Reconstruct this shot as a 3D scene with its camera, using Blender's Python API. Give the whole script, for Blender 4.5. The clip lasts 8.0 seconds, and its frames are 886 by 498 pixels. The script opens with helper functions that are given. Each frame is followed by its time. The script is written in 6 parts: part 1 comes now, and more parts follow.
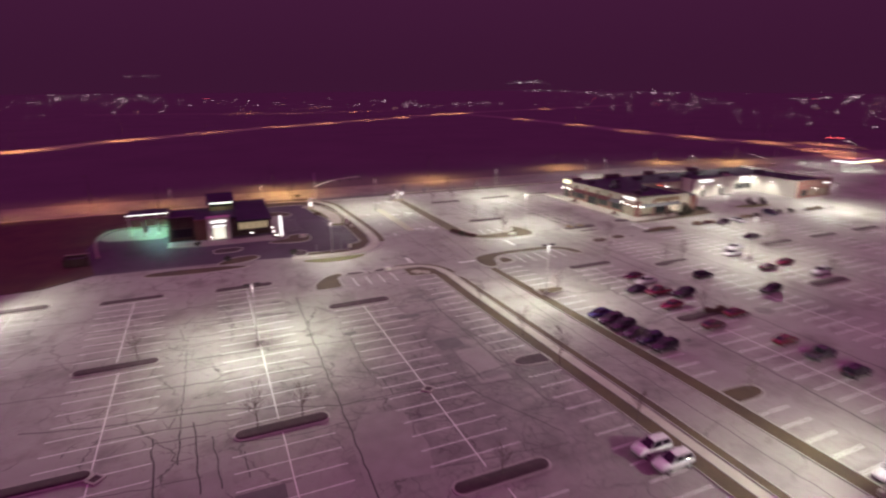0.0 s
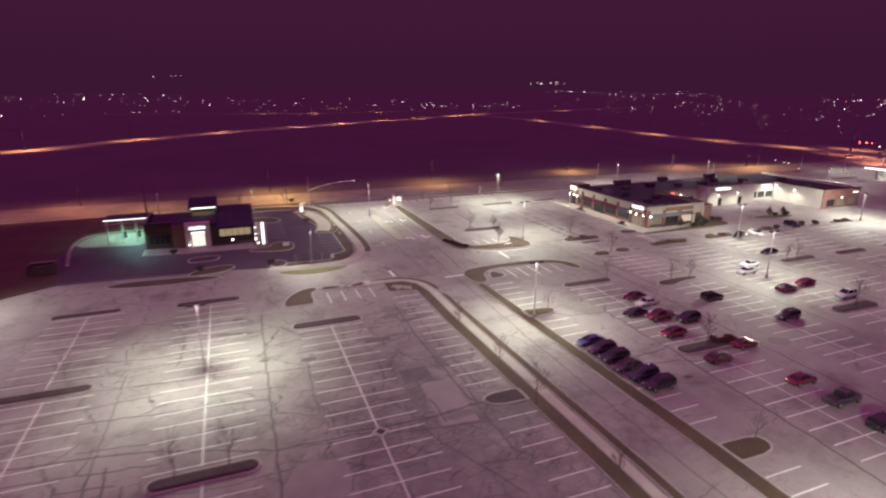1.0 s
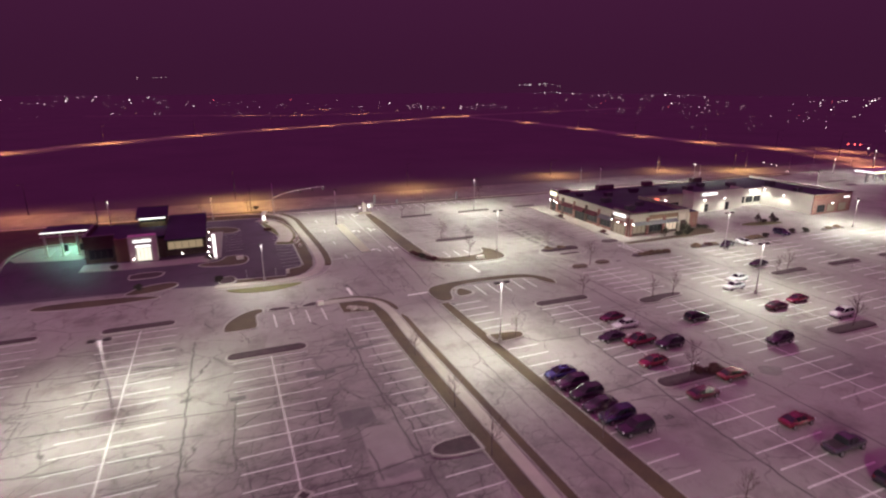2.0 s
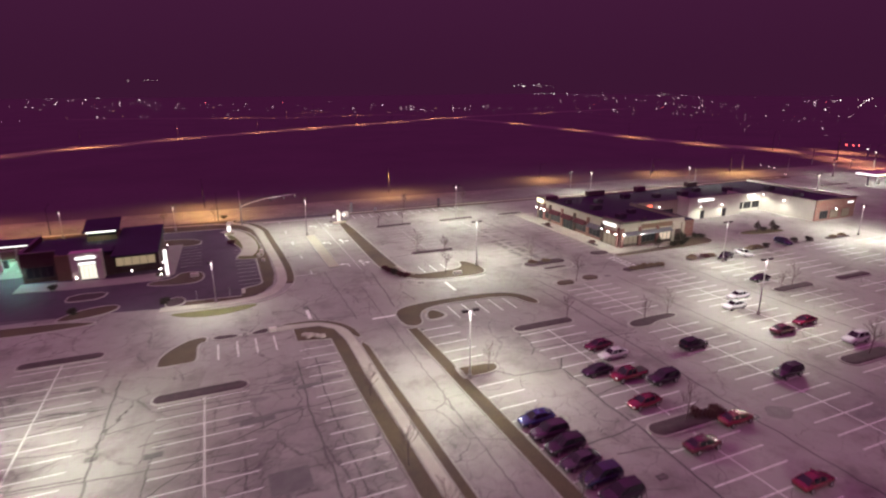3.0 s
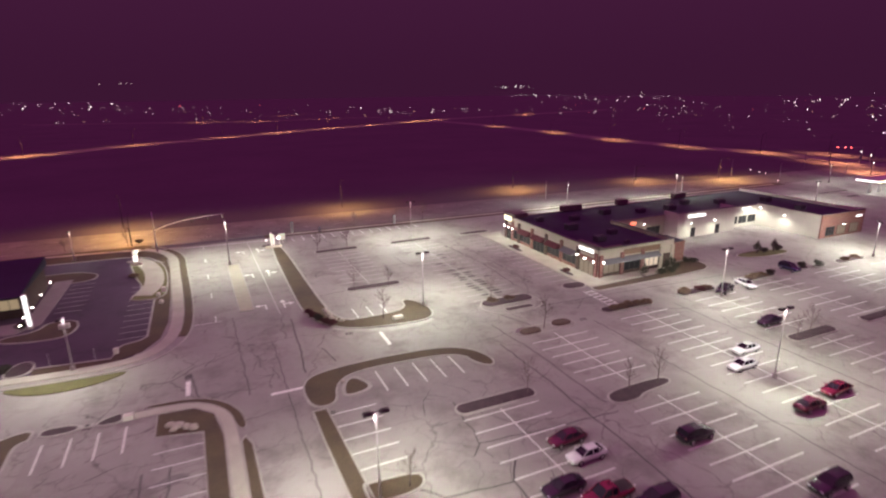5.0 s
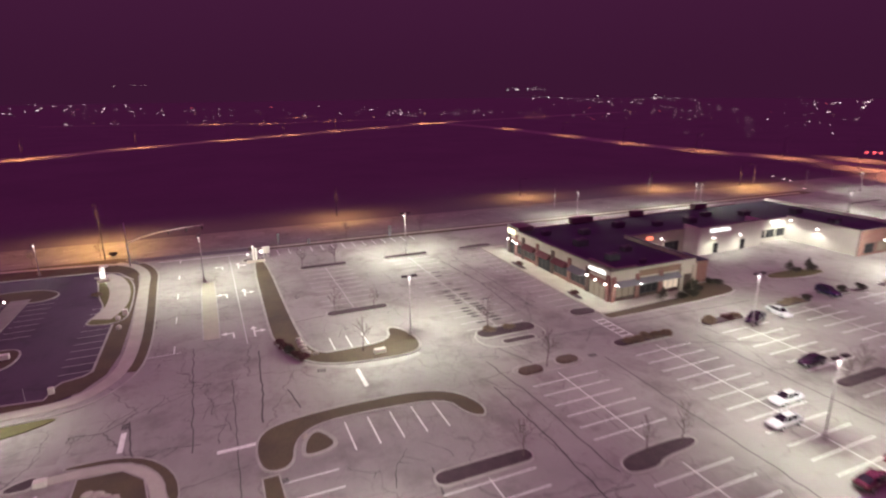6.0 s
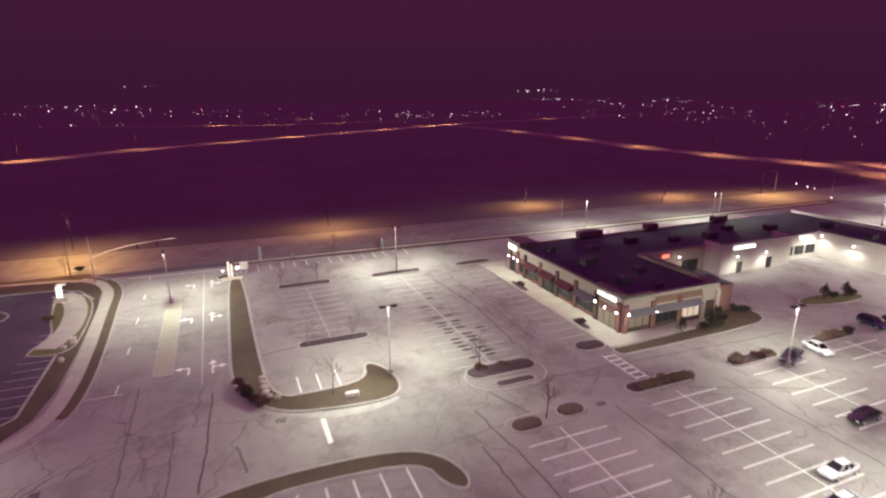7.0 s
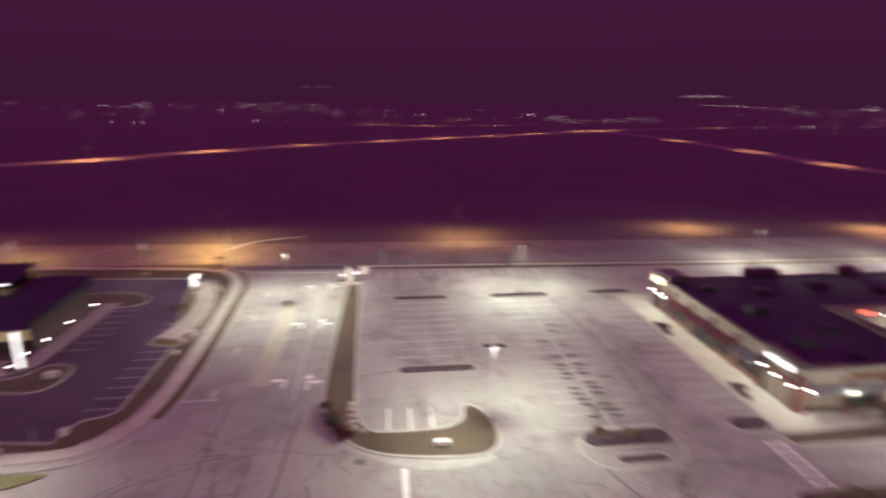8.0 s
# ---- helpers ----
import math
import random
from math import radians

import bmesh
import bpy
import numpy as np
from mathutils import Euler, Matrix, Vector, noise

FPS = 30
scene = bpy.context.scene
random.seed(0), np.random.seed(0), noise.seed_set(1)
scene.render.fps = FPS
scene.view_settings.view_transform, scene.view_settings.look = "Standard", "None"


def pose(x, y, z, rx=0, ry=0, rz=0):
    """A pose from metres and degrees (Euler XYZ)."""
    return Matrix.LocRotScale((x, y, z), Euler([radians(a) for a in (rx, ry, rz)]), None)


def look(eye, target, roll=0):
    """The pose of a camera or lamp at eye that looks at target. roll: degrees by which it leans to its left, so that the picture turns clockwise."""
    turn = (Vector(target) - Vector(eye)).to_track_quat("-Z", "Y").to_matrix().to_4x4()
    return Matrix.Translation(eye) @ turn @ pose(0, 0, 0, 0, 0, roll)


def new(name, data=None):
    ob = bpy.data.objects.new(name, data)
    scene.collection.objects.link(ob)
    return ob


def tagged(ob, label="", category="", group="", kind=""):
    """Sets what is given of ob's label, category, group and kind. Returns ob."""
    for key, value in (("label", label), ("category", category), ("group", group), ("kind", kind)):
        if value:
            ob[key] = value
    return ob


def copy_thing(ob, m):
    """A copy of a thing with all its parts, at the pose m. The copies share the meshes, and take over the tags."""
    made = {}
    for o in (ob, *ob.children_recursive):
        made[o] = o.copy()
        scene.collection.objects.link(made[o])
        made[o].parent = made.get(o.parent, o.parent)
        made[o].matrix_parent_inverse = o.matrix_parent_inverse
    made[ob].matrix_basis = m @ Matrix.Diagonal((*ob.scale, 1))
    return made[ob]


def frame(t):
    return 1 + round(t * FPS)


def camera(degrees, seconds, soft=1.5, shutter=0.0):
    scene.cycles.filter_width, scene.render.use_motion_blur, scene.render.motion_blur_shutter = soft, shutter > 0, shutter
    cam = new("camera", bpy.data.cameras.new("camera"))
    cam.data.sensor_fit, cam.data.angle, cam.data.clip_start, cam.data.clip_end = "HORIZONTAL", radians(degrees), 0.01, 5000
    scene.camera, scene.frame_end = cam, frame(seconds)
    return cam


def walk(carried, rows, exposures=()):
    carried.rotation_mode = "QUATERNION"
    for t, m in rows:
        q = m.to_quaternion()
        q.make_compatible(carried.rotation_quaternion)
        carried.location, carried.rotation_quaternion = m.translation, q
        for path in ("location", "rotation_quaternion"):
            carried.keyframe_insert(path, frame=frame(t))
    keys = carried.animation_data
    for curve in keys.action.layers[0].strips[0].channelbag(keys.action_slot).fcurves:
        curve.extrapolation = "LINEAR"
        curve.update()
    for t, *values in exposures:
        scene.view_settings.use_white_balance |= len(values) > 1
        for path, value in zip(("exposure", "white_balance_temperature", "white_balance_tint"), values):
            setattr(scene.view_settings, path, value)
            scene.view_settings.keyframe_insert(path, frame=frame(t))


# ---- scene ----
cam = camera(77.8, 8.0, soft=2.15, shutter=0.9)
PATH = [
    (0, (2.82, -0.785, 39.992), (3.575, 0.977, 39.422), -0.3),
    (0.2, (5.159, 0.4, 39.966), (5.835, 2.194, 39.395), -0.1),
    (0.5, (8.555, 2.257, 39.905), (9.214, 4.058, 39.336), 0.0),
    (1, (13.773, 5.547, 39.817), (14.461, 7.337, 39.25), -0.1),
    (1.5, (18.448, 9.263, 39.73), (19.158, 11.045, 39.165), -0.1),
    (3, (31.865, 22.066, 39.331), (32.598, 23.841, 38.773), -0.4),
    (3.5, (36.265, 26.615, 39.251), (37.012, 28.385, 38.695), -0.5),
    (4, (40.739, 31.345, 39.168), (41.5, 33.109, 38.613), -0.7),
    (4.5, (45.116, 36.243, 39.116), (45.889, 38.002, 38.561), -0.8),
    (5.8, (56.241, 49.491, 38.831), (57.03, 51.246, 38.284), -0.6),
    (6, (57.933, 51.545, 38.818), (58.677, 53.32, 38.273), -0.7),
    (6.5, (62.164, 56.783, 38.822), (62.878, 58.57, 38.279), -0.7),
    (7, (66.101, 61.984, 38.841), (66.814, 63.773, 38.301), -0.6),
    (7.5, (69.531, 67.14, 38.908), (70.199, 68.948, 38.373), -0.5),
    (7.7, (70.821, 69.155, 38.93), (71.361, 71.006, 38.398), -0.2),
    (8, (72.549, 72.257, 38.967), (72.765, 74.174, 38.438), 0.4),
]
walk(cam, [(t, look(eye, target, roll)) for t, eye, target, roll in PATH])

# ---- night sky: dim violet city glow, stronger overhead under thin cloud ----
world = bpy.data.worlds.new("night_sky")
scene.world = world
world.use_nodes = True
wt = world.node_tree
wt.nodes.clear()
w_out = wt.nodes.new("ShaderNodeOutputWorld")
w_bg = wt.nodes.new("ShaderNodeBackground")
w_tc = wt.nodes.new("ShaderNodeTexCoord")
w_sep = wt.nodes.new("ShaderNodeSeparateXYZ")
w_ramp = wt.nodes.new("ShaderNodeValToRGB")
wt.links.new(w_tc.outputs["Generated"], w_sep.inputs[0])
wt.links.new(w_sep.outputs["Z"], w_ramp.inputs[0])
wt.links.new(w_ramp.outputs[0], w_bg.inputs["Color"])
wt.links.new(w_bg.outputs[0], w_out.inputs[0])
w_ramp.color_ramp.interpolation = "EASE"
w_ramp.color_ramp.elements[0].position = 0.0
w_ramp.color_ramp.elements[0].color = (0.0445, 0.0085, 0.033, 1)
w_ramp.color_ramp.elements[1].position = 1.0
w_ramp.color_ramp.elements[1].color = (0.55, 0.082, 0.385, 1)
w_mid = w_ramp.color_ramp.elements.new(0.2)
w_mid.color = (0.055, 0.0105, 0.0415, 1)
w_bg.inputs["Strength"].default_value = 1.0

LED = (0.98, 1.0, 0.85)
SODIUM = (1.0, 0.52, 0.17)
RUSTY = (1.0, 0.38, 0.17)
LOT_W, ROAD_W = 15200.0, 15000.0


def lamp(name, kind, at, energy, color, size=0.03, cone=160, blend=0.9, aim=(0, 0, -1), stretch=None, turn=0.0):
    data = bpy.data.lights.new(name, kind)
    data.energy, data.color = energy, color
    if kind in ("POINT", "SPOT"):
        data.shadow_soft_size = size
    if kind == "SPOT":
        data.spot_size, data.spot_blend = radians(cone), blend
    ob = new(name, data)
    if stretch:  # an oval pool of light along a road
        ob.matrix_world = pose(*at, 0, 0, turn) @ Matrix.Diagonal((*stretch, 1, 1))
    else:
        ob.matrix_world = look(at, Vector(at) + Vector(aim))
    return ob


# ---- materials ----
def nodes_of(name):
    m = bpy.data.materials.new(name)
    m.use_nodes = True
    t = m.node_tree
    return m, t, t.nodes["Principled BSDF"]


def mixed(t, fac, a, b):
    n = t.nodes.new("ShaderNodeMix")
    n.data_type = "RGBA"
    for sock, v in ((n.inputs[0], fac), (n.inputs[6], a), (n.inputs[7], b)):
        if isinstance(v, (int, float)):
            sock.default_value = v
        elif isinstance(v, tuple):
            sock.default_value = (*v, 1)
        else:
            t.links.new(v, sock)
    return n.outputs[2]


def ramp(t, v, lo, hi):
    n = t.nodes.new("ShaderNodeMapRange")
    t.links.new(v, n.inputs[0])
    n.inputs[1].default_value, n.inputs[2].default_value = lo, hi
    return n.outputs[0]


def mult(t, a, b):
    n = t.nodes.new("ShaderNodeMath")
    n.operation = "MULTIPLY"
    for sock, v in zip(n.inputs, (a, b)):
        if isinstance(v, (int, float)):
            sock.default_value = v
        else:
            t.links.new(v, sock)
    return n.outputs[0]


def wave(t, scale, detail=4.0, rough=0.6, stretch=None, vec=None):
    n = t.nodes.new("ShaderNodeTexNoise")
    n.inputs["Scale"].default_value = scale
    n.inputs["Detail"].default_value = detail
    n.inputs["Roughness"].default_value = rough
    if vec is None:
        vec = t.nodes.new("ShaderNodeNewGeometry").outputs["Position"]
    if stretch:
        mp = t.nodes.new("ShaderNodeMapping")
        mp.inputs["Scale"].default_value = stretch
        t.links.new(vec, mp.inputs[0])
        vec = mp.outputs[0]
    t.links.new(vec, n.inputs["Vector"])
    return n.outputs[0]


def bump(t, b, h, strength, dist=0.02):
    n = t.nodes.new("ShaderNodeBump")
    n.inputs["Strength"].default_value, n.inputs["Distance"].default_value = strength, dist
    t.links.new(h, n.inputs["Height"])
    t.links.new(n.outputs[0], b.inputs["Normal"])


def surface(name, a, b, scale=1.0, grain=20.0, rough=0.8, metal=0.0, relief=0.3, spread=0.25):
    """Two tones blotched at a coarse scale, with fine grain on top."""
    m, t, p = nodes_of(name)
    big = ramp(t, wave(t, scale), 0.35, 0.68)
    c = mixed(t, big, a, b)
    fine = wave(t, grain, 3.0)
    dark = tuple(v * (1 - spread) for v in a)
    c = mixed(t, mult(t, ramp(t, fine, 0.4, 0.75), 0.6), c, dark)
    t.links.new(c, p.inputs["Base Color"])
    p.inputs["Roughness"].default_value, p.inputs["Metallic"].default_value = rough, metal
    if relief:
        bump(t, p, fine, relief)
    return m


def cracked(name, light, dark, crack, scale, width, amount, stains=0.5, older=False):
    """Weathered asphalt: pale and dark blotches, tyre-worn streaks, tar-sealed cracks that come and go."""
    m, t, p = nodes_of(name)
    pos = t.nodes.new("ShaderNodeNewGeometry").outputs["Position"]
    c = mixed(t, ramp(t, wave(t, 0.045, 5.0), 0.35, 0.66), light, dark)
    streak = ramp(t, wave(t, 0.35, 4.0, stretch=(1.0, 0.16, 1.0)), 0.52, 0.75)
    c = mixed(t, mult(t, streak, 0.35), c, tuple(v * 0.7 for v in dark))
    smear = ramp(t, wave(t, 0.13, 6.0, 0.7), 0.50, 0.72)
    c = mixed(t, mult(t, smear, 0.85), c, (dark[0] * 0.58, dark[1] * 0.50, dark[2] * 0.52))
    spot = ramp(t, wave(t, 0.9, 3.0), 0.6, 0.8)
    c = mixed(t, mult(t, spot, stains), c, tuple(v * 0.55 for v in dark))
    warp = t.nodes.new("ShaderNodeTexNoise")
    warp.inputs["Scale"].default_value, warp.inputs["Detail"].default_value = 0.42, 6.0
    t.links.new(pos, warp.inputs["Vector"])
    add = t.nodes.new("ShaderNodeVectorMath")
    add.operation = "MULTIPLY_ADD"
    t.links.new(warp.outputs["Color"], add.inputs[0])
    add.inputs[1].default_value = (3.0, 3.0, 0)
    t.links.new(pos, add.inputs[2])
    for s, w, lo, hi, k in ((scale, width, 0.43, 0.58, amount), (scale * 2.7, width * 1.7, 0.46, 0.60, amount * 0.75)):
        v = t.nodes.new("ShaderNodeTexVoronoi")
        v.feature = "DISTANCE_TO_EDGE"
        v.voronoi_dimensions = "2D"
        v.inputs["Scale"].default_value = s
        t.links.new(add.outputs[0], v.inputs["Vector"])
        line = ramp(t, v.outputs[0], w, w * 0.35)
        where = ramp(t, wave(t, 0.05 + s * 0.1, 3.0), lo, hi)
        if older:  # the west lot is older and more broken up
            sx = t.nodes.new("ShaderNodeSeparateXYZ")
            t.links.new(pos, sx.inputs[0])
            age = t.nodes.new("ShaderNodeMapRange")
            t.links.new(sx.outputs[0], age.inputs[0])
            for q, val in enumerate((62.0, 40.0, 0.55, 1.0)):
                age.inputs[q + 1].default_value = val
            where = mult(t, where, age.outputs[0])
        c = mixed(t, mult(t, mult(t, line, where), k), c, crack)
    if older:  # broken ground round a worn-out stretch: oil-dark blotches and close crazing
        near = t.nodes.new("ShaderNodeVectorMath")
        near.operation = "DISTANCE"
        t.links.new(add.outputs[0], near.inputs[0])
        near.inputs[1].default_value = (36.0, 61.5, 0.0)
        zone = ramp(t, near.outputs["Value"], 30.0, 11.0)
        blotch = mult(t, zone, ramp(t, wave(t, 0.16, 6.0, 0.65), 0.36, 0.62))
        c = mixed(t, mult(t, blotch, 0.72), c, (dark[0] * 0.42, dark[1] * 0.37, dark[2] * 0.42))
        fine = t.nodes.new("ShaderNodeTexVoronoi")
        fine.feature, fine.voronoi_dimensions = "DISTANCE_TO_EDGE", "2D"
        fine.inputs["Scale"].default_value = 0.62
        t.links.new(add.outputs[0], fine.inputs["Vector"])
        craze = mult(t, mult(t, ramp(t, fine.outputs[0], 0.075, 0.02), ramp(t, wave(t, 0.22, 4.0), 0.42, 0.58)), zone)
        c = mixed(t, mult(t, craze, 0.75), c, crack)
    grit = wave(t, 14.0, 4.0)
    c = mixed(t, mult(t, ramp(t, grit, 0.45, 0.75), 0.35), c, tuple(v * 0.6 for v in dark))
    t.links.new(c, p.inputs["Base Color"])
    p.inputs["Roughness"].default_value = 0.82
    bump(t, p, grit, 0.35, 0.01)
    return m


def plain(name, color, rough=0.5, metal=0.0, coat=0.0):
    m, t, p = nodes_of(name)
    c = mixed(t, mult(t, ramp(t, wave(t, 2.2), 0.4, 0.75), 0.35), color, tuple(v * 0.7 for v in color))
    t.links.new(c, p.inputs["Base Color"])
    p.inputs["Roughness"].default_value, p.inputs["Metallic"].default_value = rough, metal
    p.inputs["Coat Weight"].default_value = coat
    p.inputs["Coat Roughness"].default_value = 0.08
    return m


def glow(name, color, strength):
    m, t, p = nodes_of(name)
    p.inputs["Base Color"].default_value = (*(v * 0.12 for v in color), 1)
    p.inputs["Emission Color"].default_value = (*color, 1)
    p.inputs["Emission Strength"].default_value = strength
    return m


def brickwork(name, a, b, mortar, sx=0.4, sz=0.13):
    m, t, p = nodes_of(name)
    tc = t.nodes.new("ShaderNodeNewGeometry").outputs["Position"]
    sep = t.nodes.new("ShaderNodeSeparateXYZ")
    t.links.new(tc, sep.inputs[0])
    add = t.nodes.new("ShaderNodeMath")
    t.links.new(sep.outputs[0], add.inputs[0])
    t.links.new(sep.outputs[1], add.inputs[1])
    comb = t.nodes.new("ShaderNodeCombineXYZ")
    t.links.new(add.outputs[0], comb.inputs[0])
    t.links.new(sep.outputs[2], comb.inputs[1])
    br = t.nodes.new("ShaderNodeTexBrick")
    t.links.new(comb.outputs[0], br.inputs["Vector"])
    br.inputs["Color1"].default_value, br.inputs["Color2"].default_value = (*a, 1), (*b, 1)
    br.inputs["Mortar"].default_value = (*mortar, 1)
    br.inputs["Scale"].default_value = 1.0
    br.inputs["Mortar Size"].default_value = 0.012
    br.inputs["Brick Width"].default_value, br.inputs["Row Height"].default_value = sx, sz
    c = mixed(t, mult(t, ramp(t, wave(t, 0.6), 0.45, 0.8), 0.4), br.outputs[0], tuple(v * 0.5 for v in a))
    t.links.new(c, p.inputs["Base Color"])
    p.inputs["Roughness"].default_value = 0.85
    bump(t, p, br.outputs["Fac"], -0.3, 0.01)
    return m


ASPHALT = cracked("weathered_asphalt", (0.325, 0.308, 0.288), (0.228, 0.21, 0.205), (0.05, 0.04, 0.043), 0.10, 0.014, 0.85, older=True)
BLACKTOP = cracked("fresh_blacktop", (0.084, 0.054, 0.092), (0.058, 0.038, 0.066), (0.03, 0.03, 0.03), 0.05, 0.02, 0.4, 0.3)
ROAD = cracked("road_asphalt", (0.24, 0.225, 0.21), (0.18, 0.17, 0.16), (0.07, 0.065, 0.06), 0.08, 0.02, 0.5)
PATCH = surface("patch_asphalt", (0.12, 0.11, 0.115), (0.16, 0.15, 0.15), 0.6, 12, 0.9)
WORN = surface("worn_asphalt", (0.235, 0.215, 0.21), (0.29, 0.27, 0.262), 0.3, 12, 0.85)
TAR = surface("tar_seal", (0.055, 0.048, 0.05), (0.09, 0.08, 0.08), 1.2, 9, 0.7, relief=0.1)
CONCRETE = surface("kerb_concrete", (0.40, 0.385, 0.355), (0.29, 0.275, 0.255), 0.5, 9, 0.85)
APRON = surface("worn_apron_concrete", (0.31, 0.29, 0.27), (0.26, 0.243, 0.228), 0.4, 8, 0.85)
WALK = surface("sidewalk_concrete", (0.44, 0.42, 0.36), (0.35, 0.335, 0.29), 0.35, 8, 0.85)
PAINT = surface("worn_line_paint", (0.84, 0.83, 0.81), (0.62, 0.60, 0.585), 1.3, 6, 0.6, relief=0.1, spread=0.35)
FAINT = surface("faded_line_paint", (0.55, 0.53, 0.52), (0.40, 0.38, 0.37), 1.0, 5, 0.7, relief=0.1, spread=0.4)
YELLOW = surface("median_paver", (0.35, 0.32, 0.25), (0.30, 0.275, 0.22), 0.5, 8, 0.8)
GRASS = surface("winter_grass", (0.104, 0.080, 0.044), (0.066, 0.044, 0.036), 0.14, 5, 0.95, relief=1.0, spread=0.5)
GREEN = surface("green_grass", (0.13, 0.125, 0.045), (0.09, 0.085, 0.035), 0.4, 5, 0.95, relief=1.0, spread=0.5)
MULCH = surface("bark_mulch", (0.075, 0.047, 0.056), (0.050, 0.033, 0.040), 0.9, 7, 0.95, relief=1.0, spread=0.5)
BROWNBED = surface("dry_ground_cover", (0.115, 0.080, 0.060), (0.075, 0.052, 0.044), 0.9, 7, 0.95, relief=1.0, spread=0.5)
FIELD = surface("dark_field", (0.114, 0.092, 0.115), (0.088, 0.074, 0.092), 0.02, 0.6, 0.95, relief=0.6, spread=0.3)
POLE = plain("pole_paint", (0.40, 0.38, 0.37), 0.45)
POLETOP = plain("white_pole_paint", (0.80, 0.79, 0.78), 0.6)
STREETPOLE = plain("street_pole_paint", (0.05, 0.048, 0.05), 0.7)
STEEL = plain("galvanised_steel", (0.45, 0.45, 0.46), 0.4, 0.7)
DARKMETAL = plain("dark_bronze_metal", (0.05, 0.045, 0.045), 0.45, 0.5)
LENS = glow("led_lens", (1.0, 0.95, 0.90), 70.0)
REDLENS = glow("red_signal_lens", (1.0, 0.10, 0.10), 14.0)
PINKLENS = glow("pale_lamp_lens", (1.0, 0.80, 0.80), 6.0)
SODLENS = glow("sodium_lens", (1.0, 0.55, 0.22), 0.8)
WALLCREAM = surface("cream_stucco", (0.46, 0.40, 0.34), (0.40, 0.35, 0.30), 0.4, 14, 0.85)
WALLWHITE = surface("white_stucco", (0.64, 0.61, 0.55), (0.57, 0.54, 0.49), 0.4, 14, 0.85)
WALLTAN = surface("tan_stucco", (0.22, 0.132, 0.095), (0.18, 0.112, 0.084), 0.4, 14, 0.85)
BRICK = brickwork("red_brick", (0.18, 0.062, 0.058), (0.22, 0.082, 0.07), (0.26, 0.22, 0.20))
BRICKDARK = brickwork("brown_brick", (0.058, 0.031, 0.028), (0.078, 0.04, 0.034), (0.11, 0.092, 0.086))
STONE = brickwork("stone_veneer", (0.40, 0.35, 0.29), (0.33, 0.28, 0.23), (0.25, 0.22, 0.2), 0.8, 0.35)
ROCK = surface("pale_boulder", (0.42, 0.38, 0.33), (0.30, 0.27, 0.24), 1.5, 8, 0.9)
DARKWALL = surface("dark_parapet", (0.17, 0.135, 0.135), (0.13, 0.105, 0.108), 0.5, 8, 0.85)
ROOF = surface("roof_membrane", (0.050, 0.052, 0.080), (0.036, 0.037, 0.058), 0.12, 4, 0.97)
COPING = plain("coping_metal", (0.15, 0.145, 0.15), 0.9)
GLASS = plain("dark_window_glass", (0.03, 0.03, 0.035), 0.08)
WARMWIN = glow("lit_window", (1.0, 0.80, 0.62), 0.6)
DIMWIN = glow("dim_window", (1.0, 0.78, 0.60), 0.10)
WARMDIM = glow("warm_window", (1.0, 0.74, 0.46), 0.32)
COOLWIN = glow("lit_entrance_glass", (1.0, 0.95, 0.80), 1.2)
SIGNW = glow("white_sign_face", (1.0, 0.95, 0.95), 2.2)
SIGNY = glow("cream_sign_face", (1.0, 0.93, 0.62), 3.0)
SIGNR = glow("red_sign_face", (1.0, 0.16, 0.10), 3.0)
GLOBE = glow("wall_lamp_lens", (1.0, 0.90, 0.84), 22.0)
AWNGREY = plain("grey_awning", (0.14, 0.14, 0.15), 0.8)
AWNRED = plain("red_awning", (0.11, 0.032, 0.04), 0.9)
UNIT = plain("rooftop_unit_metal", (0.075, 0.072, 0.09), 0.8)
BARK = surface("grey_bark", (0.13, 0.10, 0.095), (0.09, 0.07, 0.066), 3, 12, 0.95)
LEAF = surface("evergreen_leaf", (0.034, 0.034, 0.022), (0.05, 0.046, 0.03), 2.0, 9, 0.8)
LEAFRED = surface("red_shrub_leaf", (0.10, 0.034, 0.036), (0.07, 0.024, 0.028), 2.0, 9, 0.8)
LEAFBROWN = surface("dry_shrub_leaf", (0.20, 0.14, 0.10), (0.14, 0.10, 0.072), 2.0, 9, 0.9)
TYRE = plain("tyre_rubber", (0.02, 0.02, 0.02), 0.85)
RIM = plain("alloy_rim", (0.5, 0.5, 0.52), 0.3, 0.9)
CARGLASS = plain("car_glass", (0.015, 0.015, 0.02), 0.05)
HEADL = plain("headlight_lens", (0.75, 0.75, 0.78), 0.08)
TAILL = plain("tail_light_lens", (0.12, 0.008, 0.01), 0.3)
GREENWALL = surface("canopy_soffit", (0.42, 0.62, 0.50), (0.36, 0.55, 0.44), 0.5, 9, 0.7)


# ---- mesh helpers ----
def mesh_of(name, bm, mat, smooth=False):
    me = bpy.data.meshes.new(name)
    bmesh.ops.recalc_face_normals(bm, faces=bm.faces)
    bm.to_mesh(me)
    bm.free()
    if smooth:
        for f in me.polygons:
            f.use_smooth = True
    for m in mat if isinstance(mat, (list, tuple)) else (mat,):
        me.materials.append(m)
    return me


def thing(name, bm, mat, label, category, group="", kind="", smooth=False):
    return tagged(new(name, mesh_of(name, bm, mat, smooth)), label, category, group, kind)


def empty(name, at, label, category, group="", kind="", rz=0.0):
    ob = new(name)
    ob.empty_display_size = 0.2
    ob.matrix_world = pose(*at, 0, 0, rz)
    return tagged(ob, label, category, group, kind)


